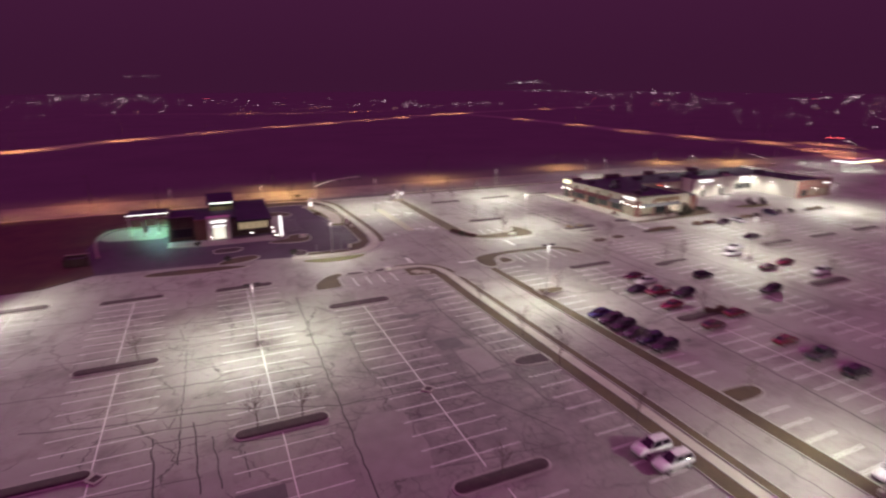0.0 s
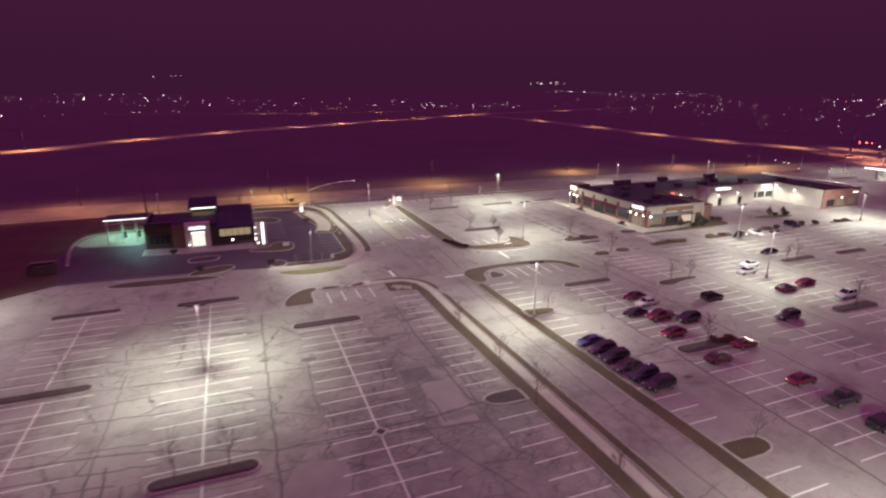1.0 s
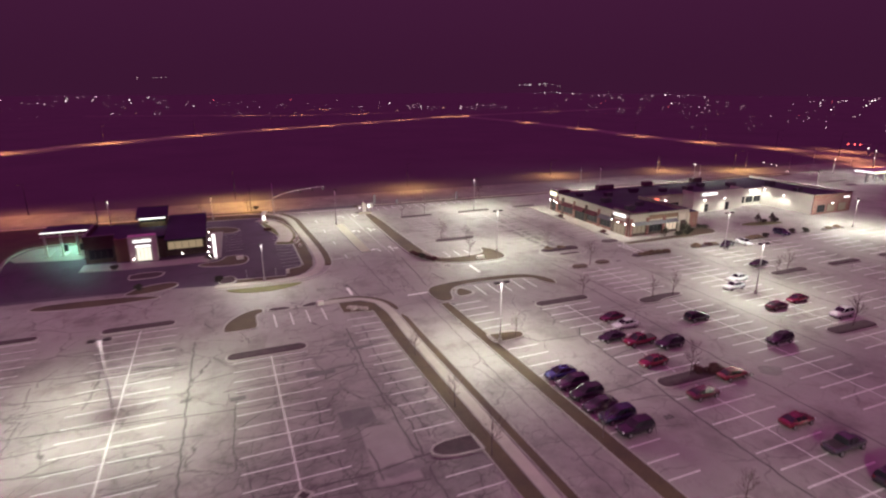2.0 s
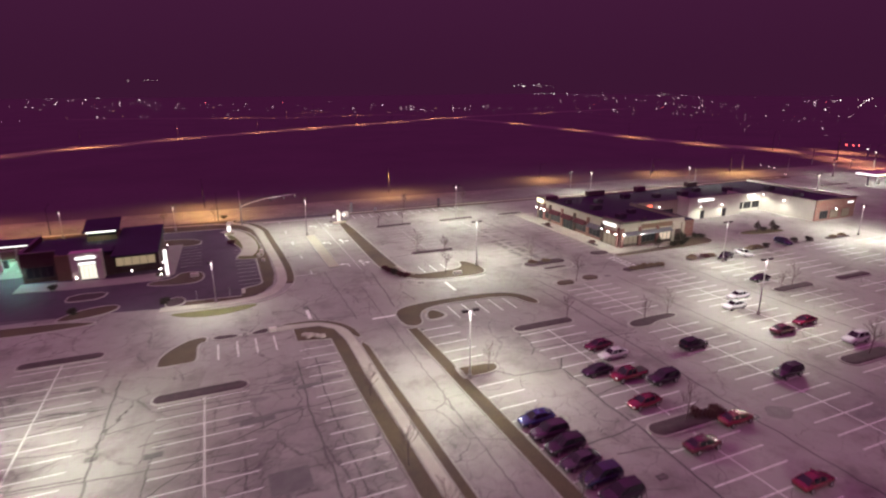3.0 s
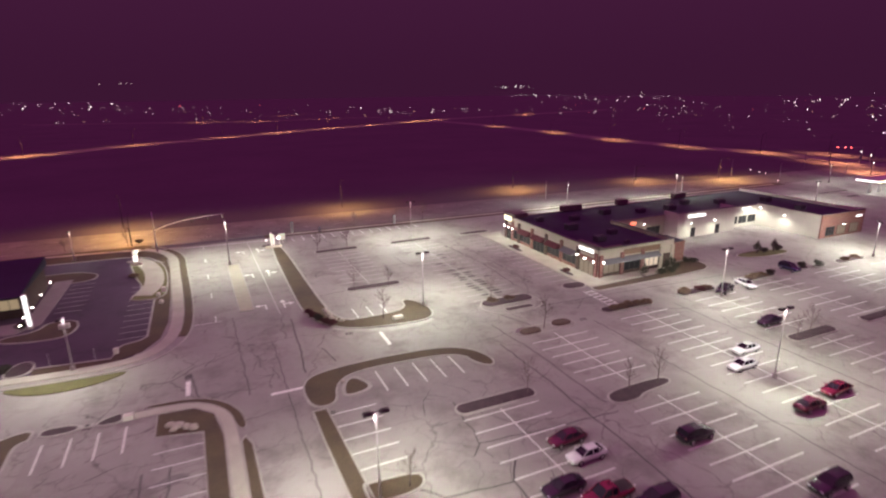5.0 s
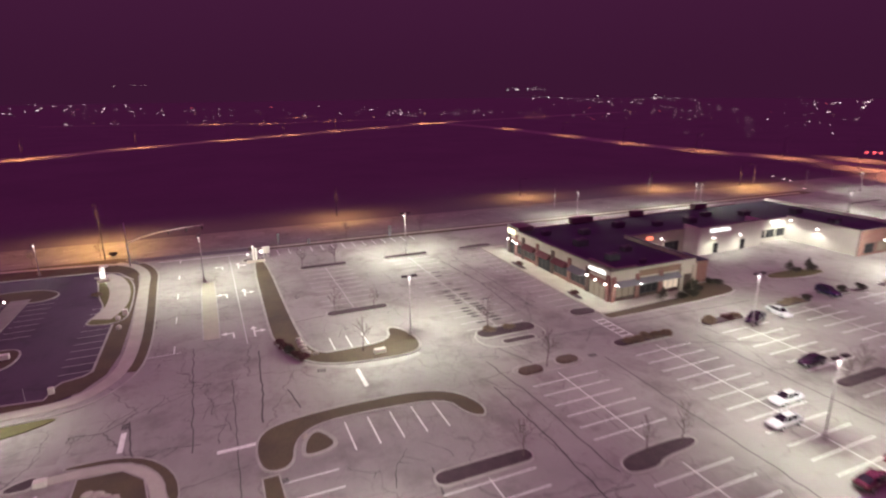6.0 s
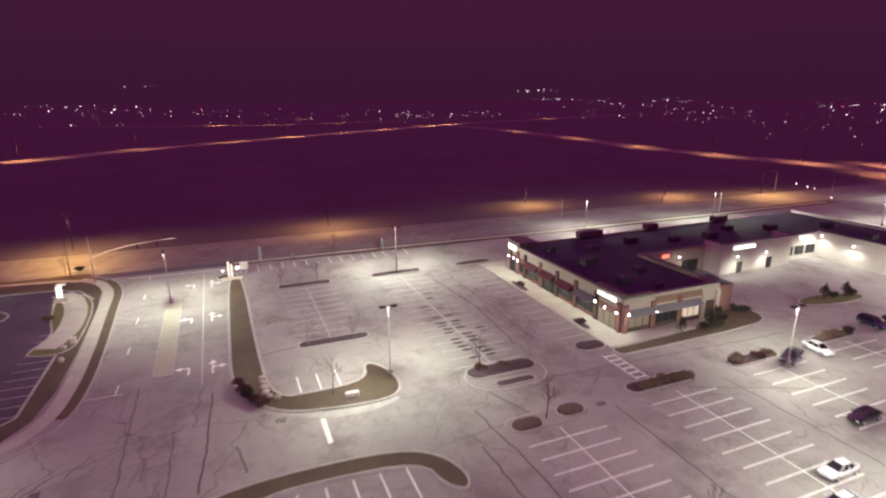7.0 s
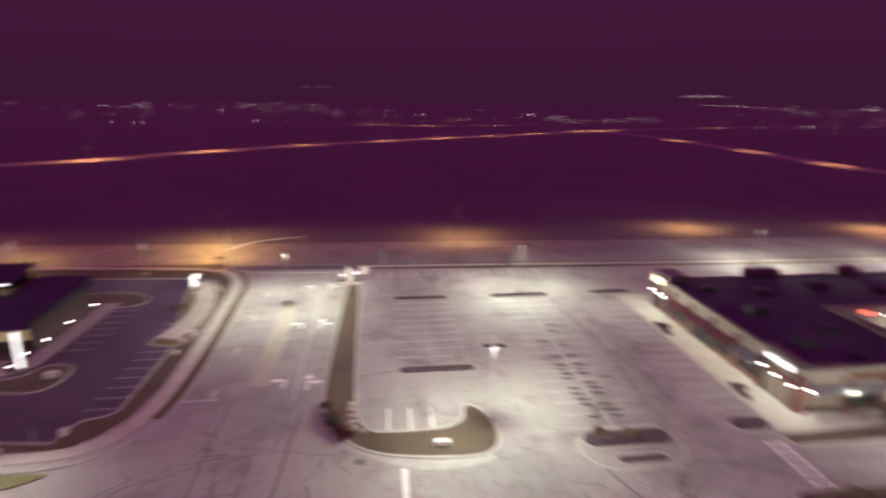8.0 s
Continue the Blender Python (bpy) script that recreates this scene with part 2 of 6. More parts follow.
def part(name, bm, mat, parent, label="", smooth=False):
    ob = new(name, mesh_of(name, bm, mat, smooth))
    ob.parent = parent
    return tagged(ob, label)


def piece(name, me, parent, m):
    ob = new(name, me)
    ob.parent = parent
    ob.matrix_basis = m
    return ob


def box(bm, x0, x1, y0, y1, z0, z1, bevel=0.0, turn=None):
    vs = [bm.verts.new((x, y, z)) for z in (z0, z1) for x, y in ((x0, y0), (x1, y0), (x1, y1), (x0, y1))]
    fs = [bm.faces.new([vs[i] for i in q]) for q in ((3, 2, 1, 0), (4, 5, 6, 7), (0, 1, 5, 4), (1, 2, 6, 5), (2, 3, 7, 6), (3, 0, 4, 7))]
    if bevel:
        bmesh.ops.bevel(bm, geom=list({e for f in fs for e in f.edges}), offset=bevel, segments=1, affect="EDGES")
    if turn is not None:
        bmesh.ops.transform(bm, matrix=turn, verts=vs)
    return bm


def boxes(*specs, bevel=0.0):
    bm = bmesh.new()
    for s in specs:
        box(bm, *s, bevel=bevel)
    return bm


def prism(pts, z0, z1, bm=None):
    bm = bm or bmesh.new()
    lo = [bm.verts.new((x, y, z0)) for x, y in pts]
    hi = [bm.verts.new((x, y, z1)) for x, y in pts]
    bm.faces.new(lo[::-1])
    bm.faces.new(hi)
    n = len(pts)
    for i in range(n):
        bm.faces.new((lo[i], lo[(i + 1) % n], hi[(i + 1) % n], hi[i]))
    return bm


def ring(outer, inner, z0, z1):
    """A kerb: a band between two outlines of equal count."""
    bm = bmesh.new()
    n = len(outer)
    rows = [[bm.verts.new((x, y, z)) for x, y in pts] for pts, z in ((outer, z0), (outer, z1), (inner, z1), (inner, z0))]
    for a, b in zip(rows, rows[1:]):
        for i in range(n):
            bm.faces.new((a[i], a[(i + 1) % n], b[(i + 1) % n], b[i]))
    return bm


def smoothed(pts, times=2, closed=True):
    for _ in range(times):
        out = []
        n = len(pts)
        for i in range(n if closed else n - 1):
            (ax, ay), (bx, by) = pts[i], pts[(i + 1) % n]
            out += [(ax * 0.75 + bx * 0.25, ay * 0.75 + by * 0.25), (ax * 0.25 + bx * 0.75, ay * 0.25 + by * 0.75)]
        pts = out if closed else [pts[0]] + out + [pts[-1]]
    return pts


def area(pts):
    return sum(a[0] * b[1] - b[0] * a[1] for a, b in zip(pts, pts[1:] + pts[:1])) / 2


def inset(pts, d):
    if area(pts) < 0:
        pts = pts[::-1]
    out = []
    n = len(pts)
    for i in range(n):
        a, b, c = Vector(pts[i - 1]), Vector(pts[i]), Vector(pts[(i + 1) % n])
        u, v = (b - a).normalized(), (c - b).normalized()
        nrm = Vector((-u.y - v.y, u.x + v.x))
        nrm = nrm.normalized() if nrm.length > 1e-6 else Vector((-u.y, u.x))
        k = d / max(0.5, nrm.dot(Vector((-v.y, v.x))))
        p = b + nrm * k
        out.append((p.x, p.y))
    return pts, out


def ribbon(line, a, b, z0, z1):
    """A band along a line, from offset a to offset b on its left side."""
    left, right = [], []
    n = len(line)
    for i in range(n):
        d = (Vector(line[min(i + 1, n - 1)]) - Vector(line[max(i - 1, 0)])).normalized()
        nrm = Vector((-d.y, d.x))
        p = Vector(line[i])
        left.append(tuple(p + nrm * a))
        right.append(tuple(p + nrm * b))
    bm = bmesh.new()
    vs = [[bm.verts.new((*l, z0)), bm.verts.new((*r, z0)), bm.verts.new((*r, z1)), bm.verts.new((*l, z1))] for l, r in zip(left, right)]
    for p, q in zip(vs, vs[1:]):
        for i in range(4):
            bm.faces.new((p[i], p[(i + 1) % 4], q[(i + 1) % 4], q[i]))
    bm.faces.new(vs[0])
    bm.faces.new(vs[-1][::-1])
    return bm


def stadium(cx, cy, length, width, steps=8):
    r = width / 2
    pts = []
    for sx, a0 in ((1, -90), (-1, 90)):
        for i in range(steps + 1):
            a = radians(a0 + 180 * i / steps)
            pts.append((cx + sx * (length / 2 - r) + r * math.cos(a), cy + r * math.sin(a)))
    return pts


def cyl(bm, at, r0, r1, h, seg=10, m=None):
    mat = Matrix.Translation(Vector(at) + Vector((0, 0, h / 2)))
    if m is not None:
        mat = m @ mat
    bmesh.ops.create_cone(bm, cap_ends=True, segments=seg, radius1=r0, radius2=r1, depth=h, matrix=mat)
    return bm


def tube(bm, a, b, r0, r1, seg=6):
    a, b = Vector(a), Vector(b)
    d = b - a
    q = d.to_track_quat("Z", "Y").to_matrix().to_4x4()
    bmesh.ops.create_cone(bm, cap_ends=True, segments=seg, radius1=r0, radius2=r1, depth=d.length, matrix=Matrix.Translation((a + b) / 2) @ q)
    return bm

# ---- ground, roads, lots ----
thing("ground", boxes((-2500, 2500, -600, 4200, -0.6, -0.08)), FIELD, "dark open field and distant land at night", "ground", kind="structure")
LOT = [(-140, -120), (272, -120), (272, 190), (120, 194.5), (64, 197.5), (39, 198.6), (40.4, 142), (37.6, 134), (33, 132), (-23, 135), (-32, 129.5), (-140, 124)]
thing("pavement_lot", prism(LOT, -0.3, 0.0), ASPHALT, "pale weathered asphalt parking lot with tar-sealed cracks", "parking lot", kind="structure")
BANKLOT = [(-23, 136), (-8, 136.5), (20, 131.2), (36.5, 131.2), (38.6, 136), (39.2, 141), (39.2, 184), (35.6, 190.6), (31.0, 193.2), (-9, 196.5), (-9, 181), (-26, 181), (-28, 160)]
thing("pavement_blacktop", prism(BANKLOT, -0.3, 0.004), BLACKTOP, "dark fresh blacktop lot round the bank", "parking lot", kind="structure")
NEAR_ROAD = [(-700, 228), (-120, 221), (33, 213), (95, 211), (155, 208), (215, 206), (290, 203), (420, 198), (900, 190)]
thing("road_near", ribbon(NEAR_ROAD, -10.5, 10.5, -0.3, -0.02), ROAD, "wide asphalt road under orange street lamps", "road", kind="structure")
FAR_ROAD = [(-700, 120), (-330, 330), (-150, 420), (-110, 442), (-82, 476), (-52, 502), (4, 551), (38, 577), (80, 602), (133, 638), (195, 675), (250, 709), (325, 758), (420, 800), (800, 930)]
thing("road_far", ribbon(FAR_ROAD, -11, 9, -0.3, -0.02), ROAD, "distant road beyond the dark field", "road", kind="structure")
CROSS_ROAD = [(330, -200), (345, 150), (370, 225), (373, 250), (370, 277), (362, 325), (357, 391), (364, 486), (367, 600), (362, 690), (350, 768)]
FARTHER = [(-160, 1010), (67, 928), (140, 899), (190, 902), (246, 915), (330, 910)]
thing("road_farther", ribbon(FARTHER, -7, 7, -0.3, -0.02), ROAD, "very distant street crossing the dark land", "road", kind="structure")
thing("road_cross", ribbon(CROSS_ROAD, -9, 9, -0.3, -0.03), ROAD, "long straight crossing road with scattered street lamps", "road", kind="structure")
thing("pavement_station", prism([(262, 125), (325, 125), (325, 192), (262, 192)], -0.3, 0.01), ASPHALT, "bright concrete forecourt of a filling station", "forecourt", kind="structure")
thing("verge", prism([(64.5, 197.6), (120, 194.6), (272, 190.1), (272, 195.5), (155, 197.3), (95, 200.3), (64.5, 201)], -0.3, 0.03), GRASS, "winter grass verge beside the road", "verge", kind="structure")
thing("verge_bank", prism([(-120, 205), (34, 204.5), (36.4, 202.8), (40.4, 190), (39.5, 184.2), (35.8, 190.9), (31.1, 193.5), (-9.2, 196.8), (-9.2, 181.2), (-26.2, 181.2), (-28.3, 160), (-23, 136.2), (-32, 130), (-140, 124.5), (-140, 205)], -0.3, 0.02), GRASS, "dim grass round the bank lot", "verge", kind="structure")
wk = thing("sidewalk_road", ribbon([(66, 199.4), (95, 198.6), (155, 195.6), (268, 192.6)], -0.8, 0.8, -0.2, 0.05), WALK, "pale concrete sidewalk along the road verge", "sidewalk", kind="structure")

thing("sidewalk_road", ribbon([(-90, 206.6), (0, 203.6), (14, 202.4), (30, 200.3), (34.2, 198.6)], -0.7, 0.7, -0.2, 0.06), WALK, "pale concrete sidewalk behind the bank lot", "sidewalk", kind="structure")
thing("bank_kerb", ribbon([(-9, 196.7), (14.6, 194.4), (31.0, 193.3), (35.7, 190.7), (39.3, 184.1)], -0.16, 0.16, -0.2, 0.14), CONCRETE, "concrete kerb behind the bank lot", "kerb", kind="structure")

# dashes and edge lines on the near road
dash = mesh_of("lane_dash", boxes((-1.5, 1.5, -0.08, 0.08, 0, 0.006)), FAINT)
road_marks = empty("road_markings", (0, 0, 0), "faded white lane dashes on the road", "road marking", kind="structure")
for i in range(46):
    x = -150 + i * 9.5
    for off in (-5.2, 5.2):
        y = np.interp(x, [p[0] for p in NEAR_ROAD], [p[1] for p in NEAR_ROAD]) + off
        piece("lane_dash", dash, road_marks, pose(x, y, -0.018, 0, 0, -1.5))


def mound(pts, z0, rise, seed):
    """A low mound of ground cover: shrinking outlines that climb to an uneven crown."""
    bm = bmesh.new()
    n = len(pts)
    rows = []
    for k, (s, h) in enumerate(((1.0, 0.0), (0.99, 0.45), (0.93, 0.75), (0.78, 0.95), (0.5, 1.0), (0.2, 1.0))):
        half = max(abs(x) for x, y in pts) - max(abs(y) for x, y in pts)
        row = []
        for x, y in pts:
            cx = max(-half, min(half, x))
            px, py = cx + (x - cx) * s, y * s
            lump = noise.noise(Vector((px * 1.3 + seed * 7.1, py * 1.3, seed)))
            row.append(bm.verts.new((px, py, z0 + rise * h * (1 + 0.45 * lump if k else 1))))
        rows.append(row)
    for a, b in zip(rows, rows[1:]):
        for i in range(n):
            bm.faces.new((a[i], a[(i + 1) % n], b[(i + 1) % n], b[i]))
    bm.faces.new(rows[-1])
    return bm


def island(name, pts, fill, label, group="planted parking islands", rounds=0, kerb=0.28, kind="", high=0.15, rise=0.0):
    """A kerbed bed: concrete kerb ring round a raised fill."""
    pts = smoothed(pts, rounds) if rounds else pts
    outer, inner = inset(pts, kerb)
    cx, cy = sum(p[0] for p in pts) / len(pts), sum(p[1] for p in pts) / len(pts)
    root = empty(name, (cx, cy, 0), label, "island", group, kind)
    mv = lambda q: [(x - cx, y - cy) for x, y in q]
    part("kerb", ring(mv(outer), mv(inner), -0.05, high), CONCRETE, root, "worn concrete kerb")
    part("bed", prism(mv(inner), -0.04, high - 0.05), fill, root)
    if rise:
        part("ground_cover", mound(mv(inner), high - 0.052, rise, cx * 0.37 + cy), fill, root, "low dark winter ground cover", smooth=True)
    return root


BARS = [  # centre x, y, length, width
    (7.7, 60.7, 11.6, 2.5), (7.0, 113.8, 11.8, 2.6), (26.7, 95.8, 12.4, 2.7), (-13.0, 85.8, 11.8, 2.4), (-13.6, 115.2, 11.6, 2.2),
    (28.0, 42.0, 11.8, 2.4), (-18.0, 60.0, 11.4, 2.2), (-33.0, 118.0, 11.0, 2.4),
    (81.4, 96.5, 11.9, 2.6), (81.9, 64.9, 12.0, 3.0), (138.3, 92.2, 11.0, 2.6), (120.3, 67.2, 11.4, 3.0),
    (80.1, 146.0, 11.8, 2.4), (79.7, 176.5, 11.4, 2.2), (100.1, 176.5, 11.8, 2.0), (100.9, 126.7, 11.2, 3.6), (119.5, 114.6, 11.8, 2.8),
    (117.5, 128.0, 5.4, 3.4), (137.4, 114.8, 9.8, 2.6), (156.0, 115.2, 9.6, 2.4), (186.0, 114.4, 9.4, 2.4), (175.0, 92.0, 10.5, 2.4), (156.5, 92.0, 10.5, 2.4),
]
for cx, cy, ln, wd in BARS:
    island("parking_island", stadium(cx, cy, ln, wd, 12), MULCH, "long rounded kerbed parking island with dark ground cover", rise=0.22)
island("parking_island", smoothed([(94.5, 90.4), (95.0, 88.9), (98.6, 88.7), (100.0, 89.7), (104.8, 89.9), (106.2, 91.0), (105.2, 92.3), (99.6, 92.3), (95.6, 91.9)], 2), MULCH, "kerbed two-lobed parking island with dark mulch")
for cx, cy, ln, wd in ((170.4, 115.2, 3.6, 2.0), (175.0, 114.6, 3.6, 2.0)):
    island("parking_island", stadium(cx, cy, ln, wd), MULCH, "short rounded kerbed bed at the end of a row")
island("parking_island", stadium(100.4, 113.1, 12.0, 3.2), APRON, "kerbed concrete pad round two brown beds", high=0.09)
for cx, cy, ln in ((97.1, 112.7, 4.5), (103.8, 113.4, 4.2)):
    island("parking_island", stadium(cx, cy, ln, 2.7), BROWNBED, "rounded bed of dry brown ground cover in a concrete pad", rise=0.4)
island("parking_island", stadium(100.7, 124.9, 12.6, 7.8), ASPHALT, "kerbed asphalt pad round two beds", high=0.09)
island("parking_island", stadium(101.1, 122.7, 6.4, 2.0), MULCH, "narrow kerbed bed beside a wider island")
for cx, cy in ((27.2, 61.5), (-12.0, 58.9)):
    island("diamond_island", [(cx - 1.1, cy), (cx, cy - 1.1), (cx + 1.1, cy), (cx, cy + 1.1)], MULCH, "small diamond tree pit between stalls", "diamond tree pits")
island("row_end_island", smoothed([(60.9, 85.2), (61.2, 85.0), (66.0, 85.0), (67.4, 86.4), (67.0, 88.1), (61.2, 88.5), (60.9, 88.3)], 1), GRASS, "kerbed grass island at a row of stalls")
island("row_end_island", smoothed([(62.9, 41.8), (63.2, 41.6), (67.6, 41.6), (69.2, 43.0), (68.6, 45.0), (63.2, 45.2), (62.9, 45.0)], 1), GRASS, "kerbed grass island at a row of stalls")
island("row_end_island", smoothed([(47.6, 61.4), (47.3, 61.2), (42.8, 61.4), (41.2, 63.0), (42.6, 64.6), (47.1, 64.6), (47.4, 64.4)], 1), MULCH, "kerbed mulch island at a row of stalls")
island("parking_island", stadium(271.0, 170.4, 17.0, 1.6), MULCH, "long thin kerbed bed at the station lot")
island("parking_island", stadium(269.0, 162.0, 6.0, 2.0), MULCH, "kerbed bed at the station lot")
island("court_island", smoothed([(164.5, 126.2), (172, 124.0), (180.5, 124.4), (180.0, 127.5), (172, 129.6), (165.5, 128.8)], 2), GREEN, "kerbed grass island planted with evergreen shrubs")

# long planted strips beside the drives
island("drive_strip", [(60.4, -100), (63.0, -100), (63.0, 45), (61.1, 100), (60.9, 104.2), (59.0, 104.2), (59.0, 98), (60.4, 45)], GRASS, "long kerbed grass strip beside the drive", "drive strips", kerb=0.18)
island("drive_strip", [(47.6, -100), (50.0, -100), (50.0, 45), (48.6, 90), (48.6, 104.0), (47.7, 109.2), (45.4, 111.7), (41.0, 112.0), (40.9, 106.6), (46.2, 105.4), (46.3, 90), (47.6, 45)], GRASS, "long planted strip between stalls and sidewalk", "drive strips", kerb=0.15)
thing("sidewalk_drive", ribbon(smoothed([(50.8, -100), (50.8, 45), (49.4, 90), (49.4, 103), (48.9, 108.6), (46.2, 112.3), (42.5, 113.1), (38.2, 112.8), (37.4, 113.2)], 3, False), -0.72, 0.72, -0.2, 0.10), WALK, "pale concrete sidewalk curving along the drive", "sidewalk", kind="structure")
island("drive_strip", [(51.6, -100), (53.1, -100), (53.1, 45), (51.7, 90), (51.5, 100.5), (50.8, 102.6), (50.2, 101.5), (50.2, 90), (51.6, 45)], GRASS, "thin kerbed grass strip beside the drive", "drive strips", kerb=0.15)
island("drive_strip", smoothed([(51.4, 104.2), (50.6, 109.6), (46.6, 114.2), (39.4, 114.9), (39.4, 113.8), (45.8, 113.2), (49.4, 109.2), (50.0, 104.2)], 2), GRASS, "curved sliver of grass at the drive corner", "drive strips", kerb=0.12)
island("corner_island", smoothed([(20.2, 106.0), (20.6, 109.4), (22.6, 112.4), (24.8, 114.4), (27.6, 114.8), (27.6, 112.2), (26.6, 112.0), (26.2, 110.8), (26.2, 106.2), (25.4, 105.4), (21.0, 105.4)], 1), GRASS, "rounded kerbed grass corner of the lot", "corner islands")
island("row_top_strip", smoothed([(28.2, 114.4), (32.5, 113.9), (32.5, 112.0), (28.2, 112.1)], 1), MULCH, "thin planted strip above the stalls", "corner islands")
inlet = empty("storm_inlet", (33.3, 112.8, 0), "pale concrete kerb inlet with a dark slot", "storm drain", "storm inlets")
part("throat", boxes((-0.75, 0.75, -0.55, 0.5, 0, 0.16), bevel=0.03), CONCRETE, inlet)
part("slot", boxes((-0.5, 0.5, -0.562, -0.552, 0.02, 0.12)), DARKMETAL, inlet, "dark opening")
part("cover", cyl(bmesh.new(), (0, 0.05, 0.158), 0.3, 0.3, 0.03, 14), DARKMETAL, inlet, "round iron cover")
island("row_top_strip", smoothed([(34.2, 113.5), (37.4, 114.7), (37.4, 111.9), (34.2, 112.0)], 1), MULCH, "thin planted strip above the stalls", "corner islands")
island("corner_island", smoothed([(59.4, 104.6), (58.6, 108.5), (59.4, 112.8), (63.0, 114.4), (71.0, 114.9), (81.0, 114.2), (85.2, 111.8), (87.0, 107.4), (86.0, 104.8), (83.8, 106.4), (82.8, 111.0), (72.0, 112.0), (66.2, 111.8), (63.4, 109.5), (62.6, 104.8)], 2), GRASS, "wide curved kerbed grass corner with yellowed turf", "corner islands")
island("corner_island", smoothed([(63.4, 105.4), (68.4, 106.4), (66.8, 110.6), (65.2, 110.8), (63.8, 108.6)], 2), GRASS, "small triangular kerbed island with pale concrete rim", "corner islands", kerb=0.5)
island("corner_island", smoothed([(64.4, 190.5), (63.7, 147), (63.9, 137), (66.4, 130.4), (70.4, 126.4), (77.5, 125.0), (84.8, 124.8), (86.5, 129.4), (84.9, 135.2), (82.4, 136.6), (81.6, 131.2), (74.5, 130.8), (69.4, 131.2), (68.3, 142), (67.8, 190.5)], 2), GRASS, "long kerbed grass strip curving round the lot", "corner islands", kerb=0.42)
thing("gutter_apron", ribbon(smoothed([(67.4, 128.6), (70.4, 126.4), (73.8, 124.5), (77.4, 123.5), (81.2, 123.6), (84.6, 125.0)], 2, False), -0.4, 1.3, -0.2, 0.012), CONCRETE, "pale concrete apron outside the grass corner", "kerb", kind="structure")
island("entry_median", smoothed([(53.3, 143.6), (53.7, 143.2), (55.8, 143.2), (56.2, 143.6), (55.9, 174.6), (55.4, 175.1), (53.5, 175.1), (53.0, 174.6)], 1), YELLOW, "raised paved median in the entry drive", "entry median", kerb=0.2, high=0.12)

# bank side of the entry drive: grass, walk, grass, following one bend
BEND = smoothed([(36.0, 201.5), (41.0, 197.0), (44.2, 188), (44.5, 177), (45.4, 159), (45.7, 144.5), (44.7, 135.0), (39.8, 128.0), (31.0, 126.8), (19.0, 128.0)], 2, False)
thing("entry_grass_strip", ribbon(BEND[5:26], -1.55, -0.1, -0.2, 0.11), GRASS, "dark grass strip beside the entry drive", "verge", kind="structure")
thing("entry_kerb", ribbon(BEND, -0.1, 0.14, -0.2, 0.15), CONCRETE, "concrete kerb of the entry drive", "kerb", kind="structure")
thing("sidewalk_entry", ribbon(BEND, -3.6, -1.6, -0.2, 0.10), WALK, "pale curved sidewalk beside the entry drive", "sidewalk", kind="structure")
BED = [(23.6, 133.4), (33.8, 132.2), (34.4, 135.8), (35.0, 136.8), (37.4, 137.6), (38.4, 138.8), (38.6, 157.6), (38.9, 178), (37.6, 188)]
thing("entry_grass_inner", prism(BED + [(39.9, 188), (40.9, 178), (41.5, 157.6), (41.4, 144), (40.4, 137.2), (38.0, 133.0), (34.6, 131.0), (30, 130.6), (23.6, 131.4)], -0.2, 0.09), GRASS, "dark grass bed inside the sidewalk", "verge", kind="structure")
thing("bank_kerb", ribbon(BED[:7], -0.18, 0.18, -0.2, 0.15), CONCRETE, "concrete kerb of the bank lot", "kerb", kind="structure")
thing("lens_lawn", prism(smoothed([(20.4, 127.6), (24.6, 124.4), (30, 123.6), (34.4, 124.8), (37.2, 126.8), (31, 126.7), (24.6, 127.3)], 2), -0.2, 0.12), GREEN, "lens-shaped strip of yellow-green grass", "verge", kind="structure")
island("bank_island", smoothed([(19.8, 131.2), (23.4, 131.6), (23.8, 135.0), (22.2, 137.0), (20.2, 135.6)], 2), MULCH, "small rounded kerbed bed in the bank lot", "bank beds")
island("bank_island", smoothed([(-13.5, 128.8), (-4, 127.0), (7, 127.2), (10.5, 128.6), (4, 131.0), (-8, 132.2), (-12.5, 131.6)], 2), GRASS, "long kerbed grass bed at the edge of the bank lot", "bank beds")
island("bank_island", smoothed([(2.2, 131.0), (9.0, 131.6), (12.6, 134.4), (11.4, 137.4), (6.0, 136.8), (2.6, 133.6)], 2), GRASS, "rounded kerbed bed at the bank entrance", "bank beds")
island("bank_island", smoothed([(1.6, 142.2), (3.6, 141.6), (8.4, 141.8), (9.2, 146.0), (1.9, 146.4)], 1), MULCH, "kerbed bed in front of the bank door", "bank beds")
island("bank_island", smoothed([(15.6, 145.8), (24.6, 143.8), (27.2, 146.6), (26.8, 152.6), (21.6, 153.2), (20.8, 149.2), (16.0, 148.8)], 2), GRASS, "kerbed bed beside the bank", "bank beds")
island("bank_island", smoothed([(33.8, 158.4), (40.6, 157.4), (41.0, 167), (40.2, 180), (37.8, 187.6), (31.4, 191.6), (32.4, 184), (34.0, 174), (36.0, 167), (34.6, 162)], 2), GREEN, "kerbed green with a lit sign", "bank beds")
island("bank_island", smoothed([(9.0, 184.6), (21, 185.6), (26.4, 181.6), (26.2, 177.6), (22.6, 175.8), (9.0, 179.6)], 2), GRASS, "kerbed bed at the rear of the bank lot", "bank beds")

